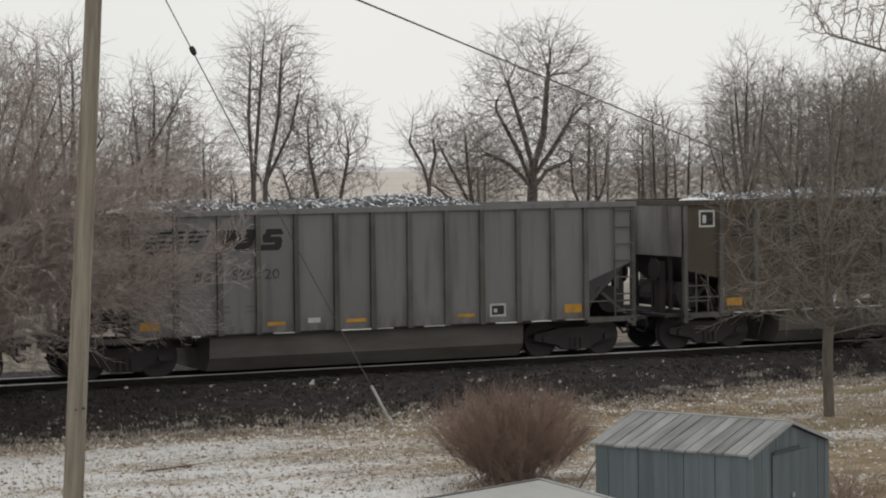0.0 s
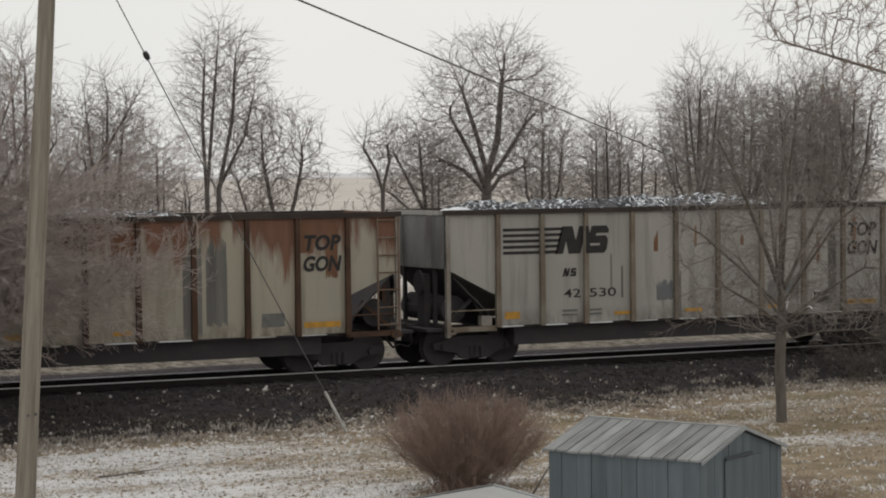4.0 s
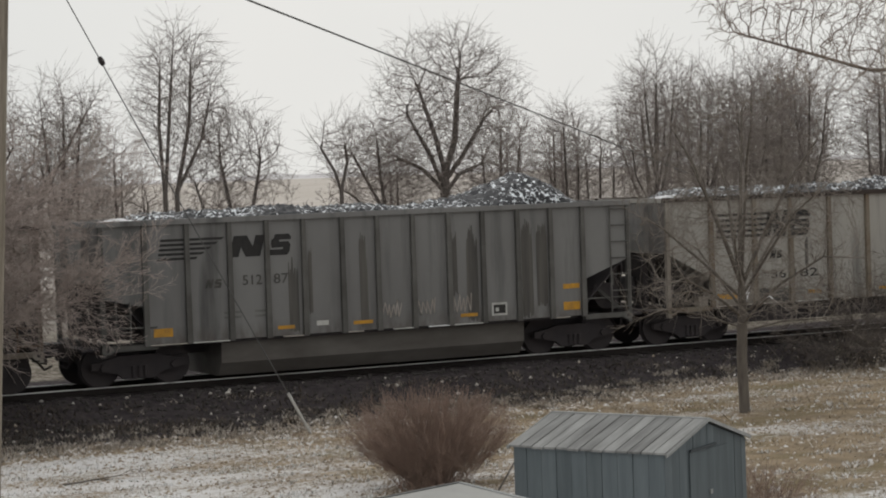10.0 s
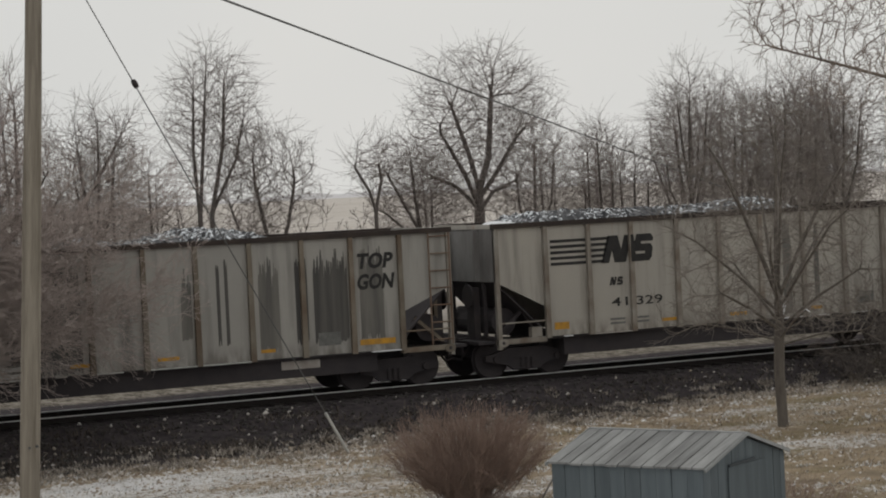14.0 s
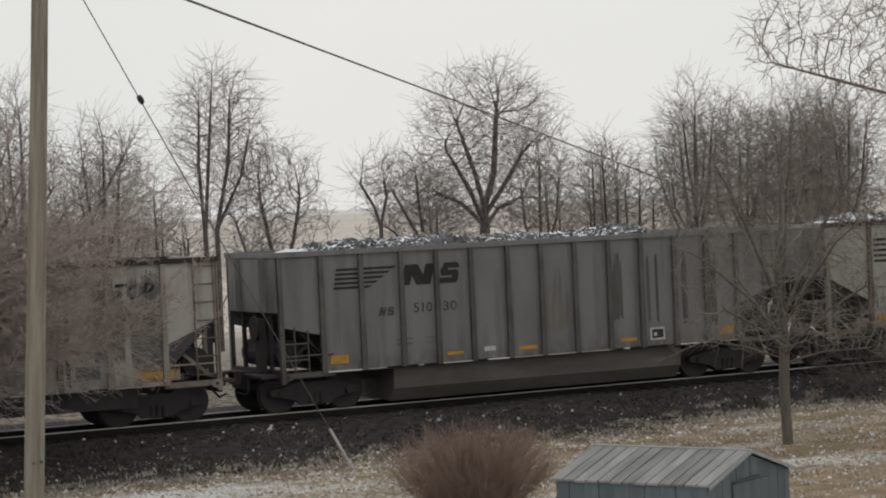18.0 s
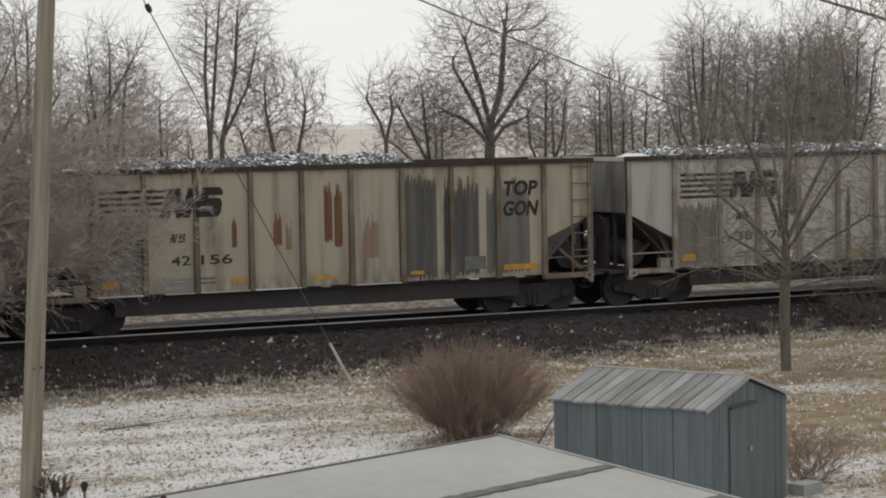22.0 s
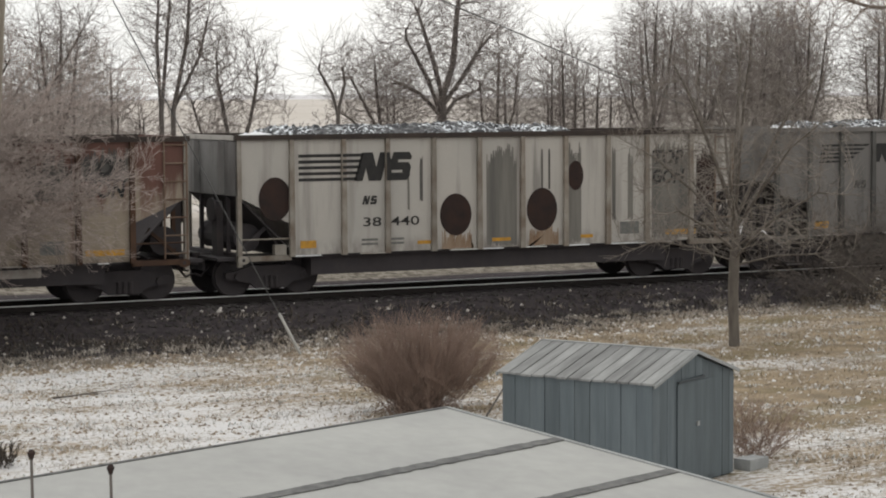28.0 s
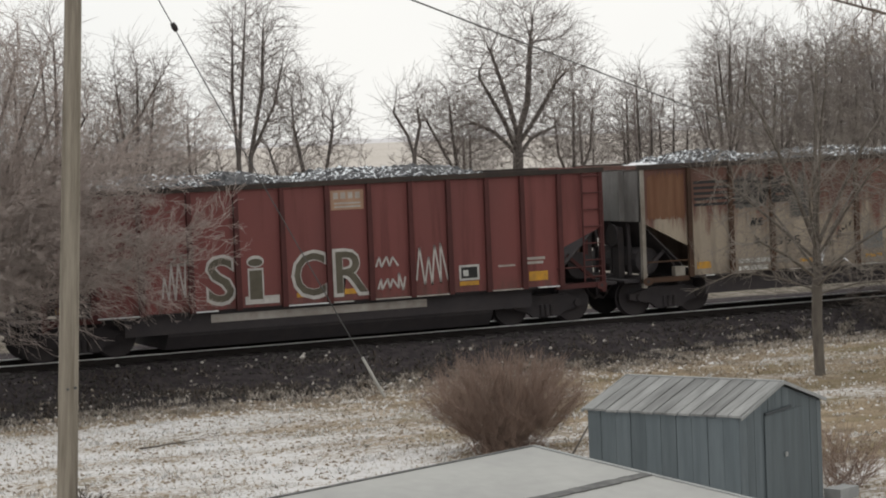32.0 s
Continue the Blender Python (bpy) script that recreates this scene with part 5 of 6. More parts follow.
def make_trees():
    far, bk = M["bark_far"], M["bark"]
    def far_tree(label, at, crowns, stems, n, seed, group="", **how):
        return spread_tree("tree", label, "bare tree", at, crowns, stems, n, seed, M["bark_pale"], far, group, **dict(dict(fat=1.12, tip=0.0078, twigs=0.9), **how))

    far_tree("large bare spreading tree with several leaders beyond the track", (40.3, 80, 0.2), [(0.3, 0, 6.9, 3.3, 3.0, 4.1), (-1.0, 0, 5.6, 2.2, 2.0, 2.2), (1.4, 0, 8.3, 1.6, 1.5, 2.1)],
             [([(0, 0, -0.2), (0.0, 0, 3.2), (0.08, 0, 5.0)], -1), ([(0.08, 0, 5.0), (-0.25, 0.1, 6.4), (-0.9, 0.2, 8.4)], 15), ([(0.08, 0, 5.0), (0.55, 0, 6.3), (0.75, -0.1, 8.9)], 15), ([(0.0, 0, 4.4), (-0.7, -0.3, 5.7), (-1.7, -0.4, 7.3)], 15),
              ([(0.0, 0, 4.1), (0.8, 0.3, 4.9), (1.9, 0.5, 5.3)], 13), ([(0.0, 0, 4.3), (-0.8, 0.3, 5.2), (-1.9, 0.4, 5.7)], 14), ([(0.0, 0, 4.6), (0.7, -0.4, 5.7), (1.5, -0.6, 7.0)], 14)], 4000, 11, low=3.8, fat=1.32, jitter=0.17, up=0.10)
    far_tree("tall bare tree with twin upright trunks beyond the track", (28.75, 80, 0.2), [(0.6, 0, 7.9, 1.92, 1.8, 3.05)],
             [([(-0.12, 0, -0.2), (-0.10, 0, 4.2), (-0.25, 0, 7.0), (-0.1, 0, 9.8)], -1), ([(0.38, 0.1, -0.2), (0.40, 0.1, 4.6), (0.95, 0, 7.2), (1.1, 0, 9.6)], -1), ([(0.40, 0.1, 4.6), (1.5, 0.2, 6.6), (1.9, 0.2, 8.2)], 55), ([(-0.1, 0, 4.4), (0.25, 0.2, 7.5), (0.5, 0.2, 10.2)], 17)], 2100, 12, up=0.30, low=4.6)
    far_tree("medium bare tree with a rounded crown beyond the track", (31.9, 81, 0.2), [(-0.1, 0, 5.5, 2.2, 1.9, 2.55)],
             [([(0, 0, -0.2), (-0.1, 0, 3.0), (-0.6, 0, 5.6)], -1), ([(0, 0, 2.4), (0.7, 0.1, 4.0), (1.0, 0, 5.6)], 9), ([(0, 0, 1.8), (-1.3, 0, 3.7), (-1.7, 0, 5.0)], 7), ([(0, 0, 2.0), (1.4, 0, 3.8)], 8)], 1700, 13, low=2.6, up=0.15)
    far_tree("small crooked bare tree beyond the track", (35.8, 80, 0.2), [(0.1, 0, 6.2, 1.3, 1.2, 1.4)],
             [([(0, 0, -0.2), (0.05, 0, 4.4), (-0.2, 0, 5.2), (-0.75, 0, 6.1), (-0.6, 0, 6.9)], -1), ([(0.05, 0, 4.5), (0.35, 0, 5.6), (0.2, 0, 6.6)], 18), ([(-0.75, 0, 6.1), (-1.25, 0, 6.7)], 27)], 300, 14, up=0.05, jitter=0.3, fat=1.5)
    far_tree("small leaning bare tree beyond the track", (38.2, 81, 0.2), [(-0.6, 0, 5.2, 1.9, 1.8, 2.2)],
             [([(0, 0, -0.2), (0.0, 0, 3.4), (-0.9, 0, 5.0), (-1.4, 0, 5.9)], -1), ([(0, 0, 3.4), (-0.2, 0, 5.0), (-0.3, 0, 6.4)], 15), ([(0, 0, 3.0), (-1.3, 0.2, 4.2), (-2.0, 0.2, 4.6)], 13)], 1300, 15, low=3.0, up=0.1)
    far_tree("bare tree with a thin crown beyond the track", (43.9, 82, 0.2), [(0.1, 0, 5.3, 1.7, 1.6, 2.9)],
             [([(0, 0, -0.2), (0, 0, 3.4), (0.1, 0, 6.8)], -1), ([(0, 0, 2.6), (0.8, 0, 4.4), (1.0, 0, 6.4)], 11), ([(0, 0, 2.6), (-0.7, 0, 4.2), (-0.8, 0, 5.8)], 11)], 1300, 16, up=0.3)
    far_tree("bare tree leaning over the scrub beyond the track", (22.7, 79.5, 0.2), [(2.3, 0, 6.6, 1.5, 1.3, 1.7), (3.2, 0, 8.0, 0.7, 0.7, 0.8)],
             [([(0, 0, -0.2), (0.35, 0, 2.4), (1.25, 0, 4.9), (2.4, 0, 6.9), (3.2, 0, 8.2)], -1), ([(1.25, 0, 4.9), (1.0, 0.1, 6.3), (1.3, 0.1, 7.6)], 24)], 420, 17, up=0.2, low=4.6)
    # thickets beyond the track
    rng = random.Random(5)
    kinds = [far_tree("bare upright thicket tree beyond the track", (46.5, 81, 0.2), [(0.1, 0, 5.0, 1.0, 1.0, 3.0)],
                      [([(0, 0, -0.2), (0, 0, 3.4), (-0.1, 0, 6.9)], -1), ([(0.4, 0, -0.2), (0.5, 0, 3.2), (0.6, 0, 6.1)], -1)], 560, 20, "thicket beyond the track", up=0.45),
             far_tree("bare spreading thicket tree beyond the track", (50.2, 80, 0.2), [(0.1, 0, 6.6, 1.8, 1.7, 3.7)],
                      [([(0, 0, -0.2), (0.1, 0, 3.8), (-0.3, 0, 6.4), (-0.5, 0, 8.8)], -1), ([(0.1, 0, 3.4), (0.7, 0, 5.6), (1.0, 0, 8.4)], 15), ([(0, 0, 3.0), (0.2, 0.3, 6.0), (0.3, 0.2, 9.0)], 13), ([(0, 0, 2.8), (-1.0, 0, 4.6), (-1.2, 0, 6.4)], 12)], 900, 21, "thicket beyond the track", up=0.4),
             far_tree("bare bushy thicket tree beyond the track", (53.6, 82, 0.2), [(0, 0, 5.5, 2.2, 2.0, 3.6)],
                      [([(0, 0, -0.2), (0, 0, 3.2), (0.2, 0, 6.6)], -1), ([(0, 0, 2.4), (-1.0, 0, 4.4), (-1.1, 0, 6.6)], 10), ([(0, 0, 2.6), (0.9, 0.2, 4.4), (1.4, 0, 6.2)], 11)], 950, 22, "thicket beyond the track", up=0.25)]
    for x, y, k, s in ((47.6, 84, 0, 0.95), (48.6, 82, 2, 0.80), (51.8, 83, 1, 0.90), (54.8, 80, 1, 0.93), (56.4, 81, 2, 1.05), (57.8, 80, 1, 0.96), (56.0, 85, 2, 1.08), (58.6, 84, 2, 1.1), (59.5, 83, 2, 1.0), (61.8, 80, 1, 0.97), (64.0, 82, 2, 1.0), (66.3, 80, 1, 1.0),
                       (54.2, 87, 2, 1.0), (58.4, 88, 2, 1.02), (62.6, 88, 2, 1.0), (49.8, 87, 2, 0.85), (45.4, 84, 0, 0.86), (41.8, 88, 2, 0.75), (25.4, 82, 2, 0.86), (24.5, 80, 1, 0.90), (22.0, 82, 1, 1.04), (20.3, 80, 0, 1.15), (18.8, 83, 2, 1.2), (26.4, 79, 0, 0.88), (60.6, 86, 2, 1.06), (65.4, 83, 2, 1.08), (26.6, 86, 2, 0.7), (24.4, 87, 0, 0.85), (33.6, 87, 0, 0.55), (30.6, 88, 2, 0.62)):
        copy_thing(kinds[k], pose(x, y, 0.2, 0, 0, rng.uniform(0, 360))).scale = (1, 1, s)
    # low scrub along the far side
    low = [tree("scrub_bush", "low bare scrub beyond the track", "bush", (20 + i, 72, 0.2),
                [(rng.uniform(-1, 1), rng.uniform(-0.6, 0.6), -0.1, rng.uniform(-0.3, 0.3), rng.uniform(-0.2, 0.2), 1, rng.uniform(3.2, 5.6), 0.03) for _ in range(4)], SCRUB, 30 + i, far, far, "scrub beyond the track") for i in range(2)]
    for x in range(16, 70, 3):
        if 31 < x < 37:
            continue
        copy_thing(low[x % 2], pose(x + rng.uniform(-1, 1), 76 + rng.uniform(-2, 9), 0.2, 0, 0, rng.uniform(0, 360))).scale = (1, 1, rng.uniform(0.8, 1.1))
    # trackside trees that reach in over the track's near side
    hz = M["twig_haze"]
    for k, (x, y) in enumerate(((8.2, 44.6), (7.4, 45.8), (9.3, 45.4))):
        limbs = [(rng.uniform(-0.3, 0.3), rng.uniform(-0.3, 0.3), 1.75 + 0.20 * i, 1, rng.uniform(-0.22, 0.22), rng.uniform(0.02, 0.30), rng.uniform(3.2, 7.2), 0.018) for i in range(12)]
        limbs += [(rng.uniform(-0.2, 1.0), rng.uniform(-0.4, 0.4), -0.1 if i < 1 else 2.0, rng.uniform(-0.1, 0.55), rng.uniform(-0.1, 0.1), 1, rng.uniform(6.0, 7.6) - (0 if i < 1 else 1.6), 0.05 if i < 1 else 0.035) for i in range(5)]
        tree("trackside_tree", "bare brown tree beside the track with a haze of fine twigs", "bare tree", (x, y, 0.1), limbs, BRUSH, 40 + k, M["bark"], hz, "trackside trees", split=0.024)
    for k, (x, y, h, w, n, q) in enumerate(((9.2, 46.0, 8.4, 1.4, 760, 1.4), (9.7, 46.3, 8.2, 1.3, 680, 2.6), (8.6, 45.6, 8.6, 1.4, 640, 0.4), (9.9, 46.3, 6.9, 1.2, 460, 3.8))):
        stems = [([(o, 0, -0.2), (o * 1.2 + 0.15 * q, 0, 2.0), (o * 2.0 + 0.62 * q, 0.1, h * 0.52), (o * 3.0 + 1.05 * q, 0.1, h * 0.86)], -1) for o in (-0.2, 0.0, 0.22)]
        spread_tree("trackside_tree", "thin bare upright tree beside the track", "bare tree", (x, y, 0.15), [(0.85 * q, 0, h * 0.62, w, 1.0, h * 0.38)], stems, n, 44 + k, M["bark"], hz, "trackside trees", tip=0.0055, split=0.02, kill=0.14, step=0.14, up=0.55, twig_long=0.7, twigs=0.9)
    brush = tree("brush", "tall arching leafless brush beside the track", "bush", (35.6, 45.2, 0.15),
                 [(rng.uniform(-0.9, 0.9), rng.uniform(-0.6, 0.6), -0.1, rng.uniform(-1.1, 0.7), rng.uniform(-0.5, 0.5), 1, rng.uniform(2.0, 3.6), 0.014) for _ in range(13)], dict(BRUSH, kids=[9, 5, 3], lift=[-0.05, -0.03, -0.02, 0]), 50, M["twig_grey"], M["twig_grey"], "trackside brush")
    for x, y, s, a in ((33.0, 45.9, 0.55, 120), (34.3, 45.6, 0.72, 20), (35.2, 46.2, 0.95, 250), (37.8, 45.1, 1.2, 95), (36.9, 45.4, 1.15, -15), (38.4, 46.0, 1.1, 160), (40.2, 45.6, 1.25, 70), (42.4, 46.2, 1.2, 200)):
        copy_thing(brush, pose(x, y, 0.15, 0, 0, a)).scale = (1, 1, s)
    # yard
    limbs = [([(0, 0, -0.1), (-0.04, 0, 1.2), (0.02, 0, 2.3), (-0.03, 0, 3.4), (0.08, 0, 5.6)], -1)]
    for i in range(17):
        a = 2.4 * i + rng.uniform(-0.35, 0.35)
        e = radians(4 + 4.4 * i + rng.uniform(-4, 4))
        z, n, sag = 1.72 + 0.075 * i, 2.75 + 0.06 * i, 0.42 if i < 6 else 0.05
        cx, cy, cz = math.cos(a) * math.cos(e), math.sin(a) * math.cos(e), math.sin(e)
        limbs.append(([(0.02, 0, z), (cx * n * 0.32, cy * n * 0.32, z + cz * n * 0.32 + 0.14), (cx * n * 0.66 + 0.1 * cy, cy * n * 0.66, z + cz * n * 0.68 + 0.12), (cx * n, cy * n, z + cz * n - sag)], 0))
    spread_tree("yard_tree", "bare spreading tree with drooping lower limbs and snow in its forks", "bare tree", (26.70, 39.36, 0), [(0.1, 0, 2.5, 2.7, 2.5, 0.65), (0.1, 0, 4.4, 2.6, 2.4, 2.6)], limbs, 2300, 61, M["yard_bark"], M["yard_twig"],
                tip=0.0054, power=2.25, split=0.017, kill=0.17, step=0.14, up=0.02, jitter=0.20, low=1.0, twigs=1.2, twig_long=0.46, snow=0.02, fat=1.0)
    shrub = thing("shrub", "dense rounded shrub of fine reddish-brown twigs", "shrub", pose(16.55, 33.75, 0))
    stems, twigs = dome_shrub(random.Random(62), 380, 1.60, 1.45, 1.74, 0.58, 17)
    tagged(part("stem_tangle", tubes(stems, "stem_tangle", M["twig_brown"], 4), None, shrub), kind="stuff")
    tagged(part("twig_haze", tubes(twigs, "twig_haze", M["twig_brown"], 3), None, shrub), kind="stuff")
    bramble = thing("bramble", "low tangle of reddish-brown brambles beside the shed", "shrub", pose(18.75, 27.2, 0))
    stems, twigs = dome_shrub(random.Random(63), 75, 1.05, 1.0, 1.0, 0.45, 10)
    tagged(part("stem_tangle", tubes(stems, "stem_tangle", M["twig_brown"], 4), None, bramble), kind="stuff")
    tagged(part("twig_haze", tubes([q for i, q in enumerate(twigs) if i % 3], "twig_haze", M["twig_brown"], 3), None, bramble), kind="stuff")
    tree("weed_clump", "dark dead weeds at the foot of the pole", "weeds", (8.85, 31.6, 0),
         [(rng.gauss(0, 0.1), rng.gauss(0, 0.1), -0.05, rng.uniform(-0.6, 0.6), rng.uniform(-0.6, 0.6), 1, rng.uniform(0.25, 0.5), 0.006) for _ in range(22)], BUSH, 64, M["weeds"], M["weeds"], split=0.005)
    # a tree outside the view whose branches reach in
    t = spread_tree("overhanging_tree", "bare tree with pale drooping branches over the yard", "bare tree", (18.2, 17.4, 0), [(-3.1, 1.75, 6.9, 2.4, 1.5, 1.15), (-1.6, 1.0, 7.2, 1.9, 1.4, 1.4)],
                    [([(0, 0, 5.3), (-0.8, 0.5, 5.35), (-1.4, 0.75, 5.75), (-2.0, 1.2, 5.85), (-2.6, 1.4, 6.15), (-3.5, 1.8, 6.2), (-4.7, 2.5, 6.65)], -1), ([(-1.4, 0.75, 5.75), (-2.4, 1.3, 6.6), (-3.8, 2.1, 7.6)], 0), ([(0, 0, 5.3), (-1.2, 0.6, 6.5), (-2.2, 1.2, 7.9)], 0)],
                    4600, 71, M["twig_tan"], M["hang_twig"], tip=0.0030, power=2.7, split=0.012, kill=0.085, step=0.085, reach=1.0, up=0.0, jitter=0.35, twigs=0.8, twig_long=0.16, fat=0.85)
    segs = []
    grow(segs, random.Random(3), Vector((0, 0, -0.1)), Vector((0, 0, 1)), 7.5, 0.2, 0, TRUNK)
    part("bole", tubes(segs, "bole", M["bark"], 10), None, t)


make_trees()


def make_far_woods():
    """A low line of woods at the edge of the fields; its haze is a faint glow."""
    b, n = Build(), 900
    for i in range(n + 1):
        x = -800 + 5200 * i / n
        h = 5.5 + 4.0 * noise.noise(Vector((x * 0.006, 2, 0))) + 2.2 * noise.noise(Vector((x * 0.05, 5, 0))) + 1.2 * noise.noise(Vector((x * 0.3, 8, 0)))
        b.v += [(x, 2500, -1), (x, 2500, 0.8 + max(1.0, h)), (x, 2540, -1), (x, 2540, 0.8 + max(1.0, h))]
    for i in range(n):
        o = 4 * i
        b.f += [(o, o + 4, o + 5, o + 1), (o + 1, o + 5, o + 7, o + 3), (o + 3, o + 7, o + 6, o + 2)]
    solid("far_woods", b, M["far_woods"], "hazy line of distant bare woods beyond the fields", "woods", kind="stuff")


make_far_woods()


# ---------------- yard things ----------------
def make_pole():
    p = thing("utility_pole", "leaning weathered grey wooden utility pole", "utility pole", pose(8.505, 31.78, 0, 0, 3.55, 0))
    b, k, n = Build(), 14, 24
    for i in range(n + 1):
        z = -0.2 + 11.0 * i / n
        r = 0.155 - 0.004 * z
        for j in range(k):
            a = 2 * math.pi * j / k
            rr = r * (1 + 0.04 * noise.noise(Vector((math.cos(a) * 2, math.sin(a) * 2, z * 0.5))))
            b.v.append((rr * math.cos(a), rr * math.sin(a), z))
    b.f = [(i * k + j, i * k + (j + 1) % k, (i + 1) * k + (j + 1) % k, (i + 1) * k + j) for i in range(n) for j in range(k)] + [tuple(n * k + j for j in range(k))]
    part("shaft", b, M["pole_wood"], p)
    for a, z in ((-1.9, 1.9), (-1.2, 1.92)):
        part("bolt", Build().rod((0.14 * math.cos(a), 0.14 * math.sin(a), z), (0.175 * math.cos(a), 0.175 * math.sin(a), z), 0.02), M["wire"], p)


make_pole()


def cable(name, pts, r, material, parent):
    b = Build()
    for i in range(len(pts) - 1):
        b.rod(pts[i], pts[i + 1], r, k=6)
    return part(name, b, material, parent)


def make_wires():
    g = thing("guy_wire", "thin guy wire with a dark insulator and a pale ground guard", "guy wire", kind="structure")
    foot, top = Vector((18.19, 42.58, 0.0)), Vector(GUY_TOP)
    cable("wire", [foot.lerp(top, i / 12) + Vector((0, 0, -0.06 * math.sin(math.pi * i / 12))) for i in range(13)], 0.011, M["wire"], g)
    d = (top - foot).normalized()
    part("guard", Build().rod(foot - d * 0.05, foot + d * 0.98, 0.032), M["guard"], g, "pale plastic guard sleeve")
    c = Vector(GUY_BULB)
    part("insulator", Build().rod(c - d * 0.09, c, 0.045, 0.065).rod(c, c + d * 0.09, 0.065, 0.045), M["insulator"], g, "dark ceramic strain insulator")
    line = thing("overhead_cable", "sagging overhead cable above the yard and track", "cable", kind="structure")
    n = 24
    a, m, b = (Vector(v) for v in CABLE)
    cable("wire", [a * (1 - t) ** 2 + m * 2 * t * (1 - t) + b * t * t for t in (1.3 * i / n for i in range(n + 1))], 0.013, M["wire"], line)


GUY_TOP, GUY_BULB, CABLE = (11.45, 42.6, 12.5), (14.04, 42.6, 7.67), ((6.61, 19.06, 7.29), (14.1, 31.04, 7.33), (24.48, 41.66, 5.97))
make_wires()


def make_shed():
    """A gabled board shed: corner at the doors' side, the long wall towards the house."""
    c = Vector((15.80, 25.20, 0))
    ax, ay = Vector((0.894, 0.447, 0)), Vector((-0.447, 0.894, 0))
    m = Matrix.Translation(c) @ Matrix((ax, ay, Vector((0, 0, 1)))).transposed().to_4x4()
    s = thing("garden_shed", "small blue-grey board shed with a weathered gabled roof", "shed", m)
    W, D, H, R = 2.16, 2.42, 1.47, 1.80
    core = part("frame", Build().box(0.03, 0.03, 0, W - 0.03, D - 0.03, H - 0.01), M["shed_core"], s)
    rng = random.Random(8)
    # long side towards the viewer is x = 0; gable with doors is y = 0
    y = 0.0
    while y < D - 0.01:
        w = min(0.245, D - y)
        part("wall_board", Build().box(-0.004 + rng.uniform(-0.006, 0.004), y + 0.004, 0.02, 0.028, y + w - 0.004, H), M["shed_wall"], s)
        part("wall_board", Build().box(W - 0.028, y + 0.004, 0.02, W + 0.004, y + w - 0.004, H), M["shed_wall"], s)
        y += w
    x = 0.0
    while x < W - 0.01:
        w = min(0.185, W - x)
        h0, h1 = (H + (R - H) * (1 - abs(q - W / 2) / (W / 2)) - 0.03 for q in (x + 0.003, x + w - 0.003))
        for y0, y1 in ((rng.uniform(-0.008, 0.002), 0.028), (D - 0.028, D)):
            o = [(x + 0.003, 0.02), (x + w - 0.003, 0.02), (x + w - 0.003, h1)] + ([(W / 2, R - 0.03)] if x + 0.003 < W / 2 < x + w - 0.003 else []) + [(x + 0.003, h0)]
            part("wall_board", Build().plate(o, y0, y1), M["shed_wall"], s)
        x += w
    door = part("door", Build().box(0.62, -0.022, 0.08, 1.62, -0.010, 1.42), M["shed_wall"], s, "boarded shed door")
    part("door_lintel", Build().beam((0.62, -0.03, 1.43), (1.30, -0.03, 1.46), 0.03, 0.035), M["shed_core"], s)
    part("latch", Build().box(1.10, -0.05, 0.80, 1.16, -0.03, 0.86), M["trim"], door)
    # roof boards down both slopes, their lower ends uneven
    for side in (0, 1):
        n = 13
        for i in range(n):
            y0, y1 = -0.05 + (D + 0.1) * i / n, -0.05 + (D + 0.1) * (i + 1) / n
            over = 0.055 + rng.uniform(-0.012, 0.012)
            lift = rng.uniform(0, 0.008)
            k = (R - H) / (W / 2)
            xe, xr = (-over, W / 2) if side == 0 else (W + over, W / 2)
            ze = H - over * k + lift
            p = [(xe, y0 + 0.009, ze), (xe, y1 - 0.009, ze), (xr, y1 - 0.009, R + lift), (xr, y0 + 0.009, R + lift)]
            b = Build().poly(p + [(q[0], q[1], q[2] + 0.028) for q in p], [(0, 1, 2, 3), (7, 6, 5, 4), (0, 4, 5, 1), (1, 5, 6, 2), (2, 6, 7, 3), (3, 7, 4, 0)])
            part("roof_board", b, M["shed_roof"], s)
    part("ridge_cap", Build().beam((W / 2, -0.06, R + 0.028), (W / 2, D + 0.06, R + 0.028), 0.08, 0.018), M["trim"], s)
    for y in (-0.065, D + 0.068):
        for xe in (-0.055, W + 0.055):
            part("barge_board", Build().beam((xe, y, H - 0.02), (W / 2, y, R + 0.015), 0.018, 0.045), M["trim"], s)
    block = solid("concrete_block", Build().box(-0.2, -0.14, 0, 0.25, 0.14, 0.16), M["trim"], "pale concrete block beside the shed", "block", at=pose(18.15, 26.35, 0, 0, 0, 20))


make_shed()


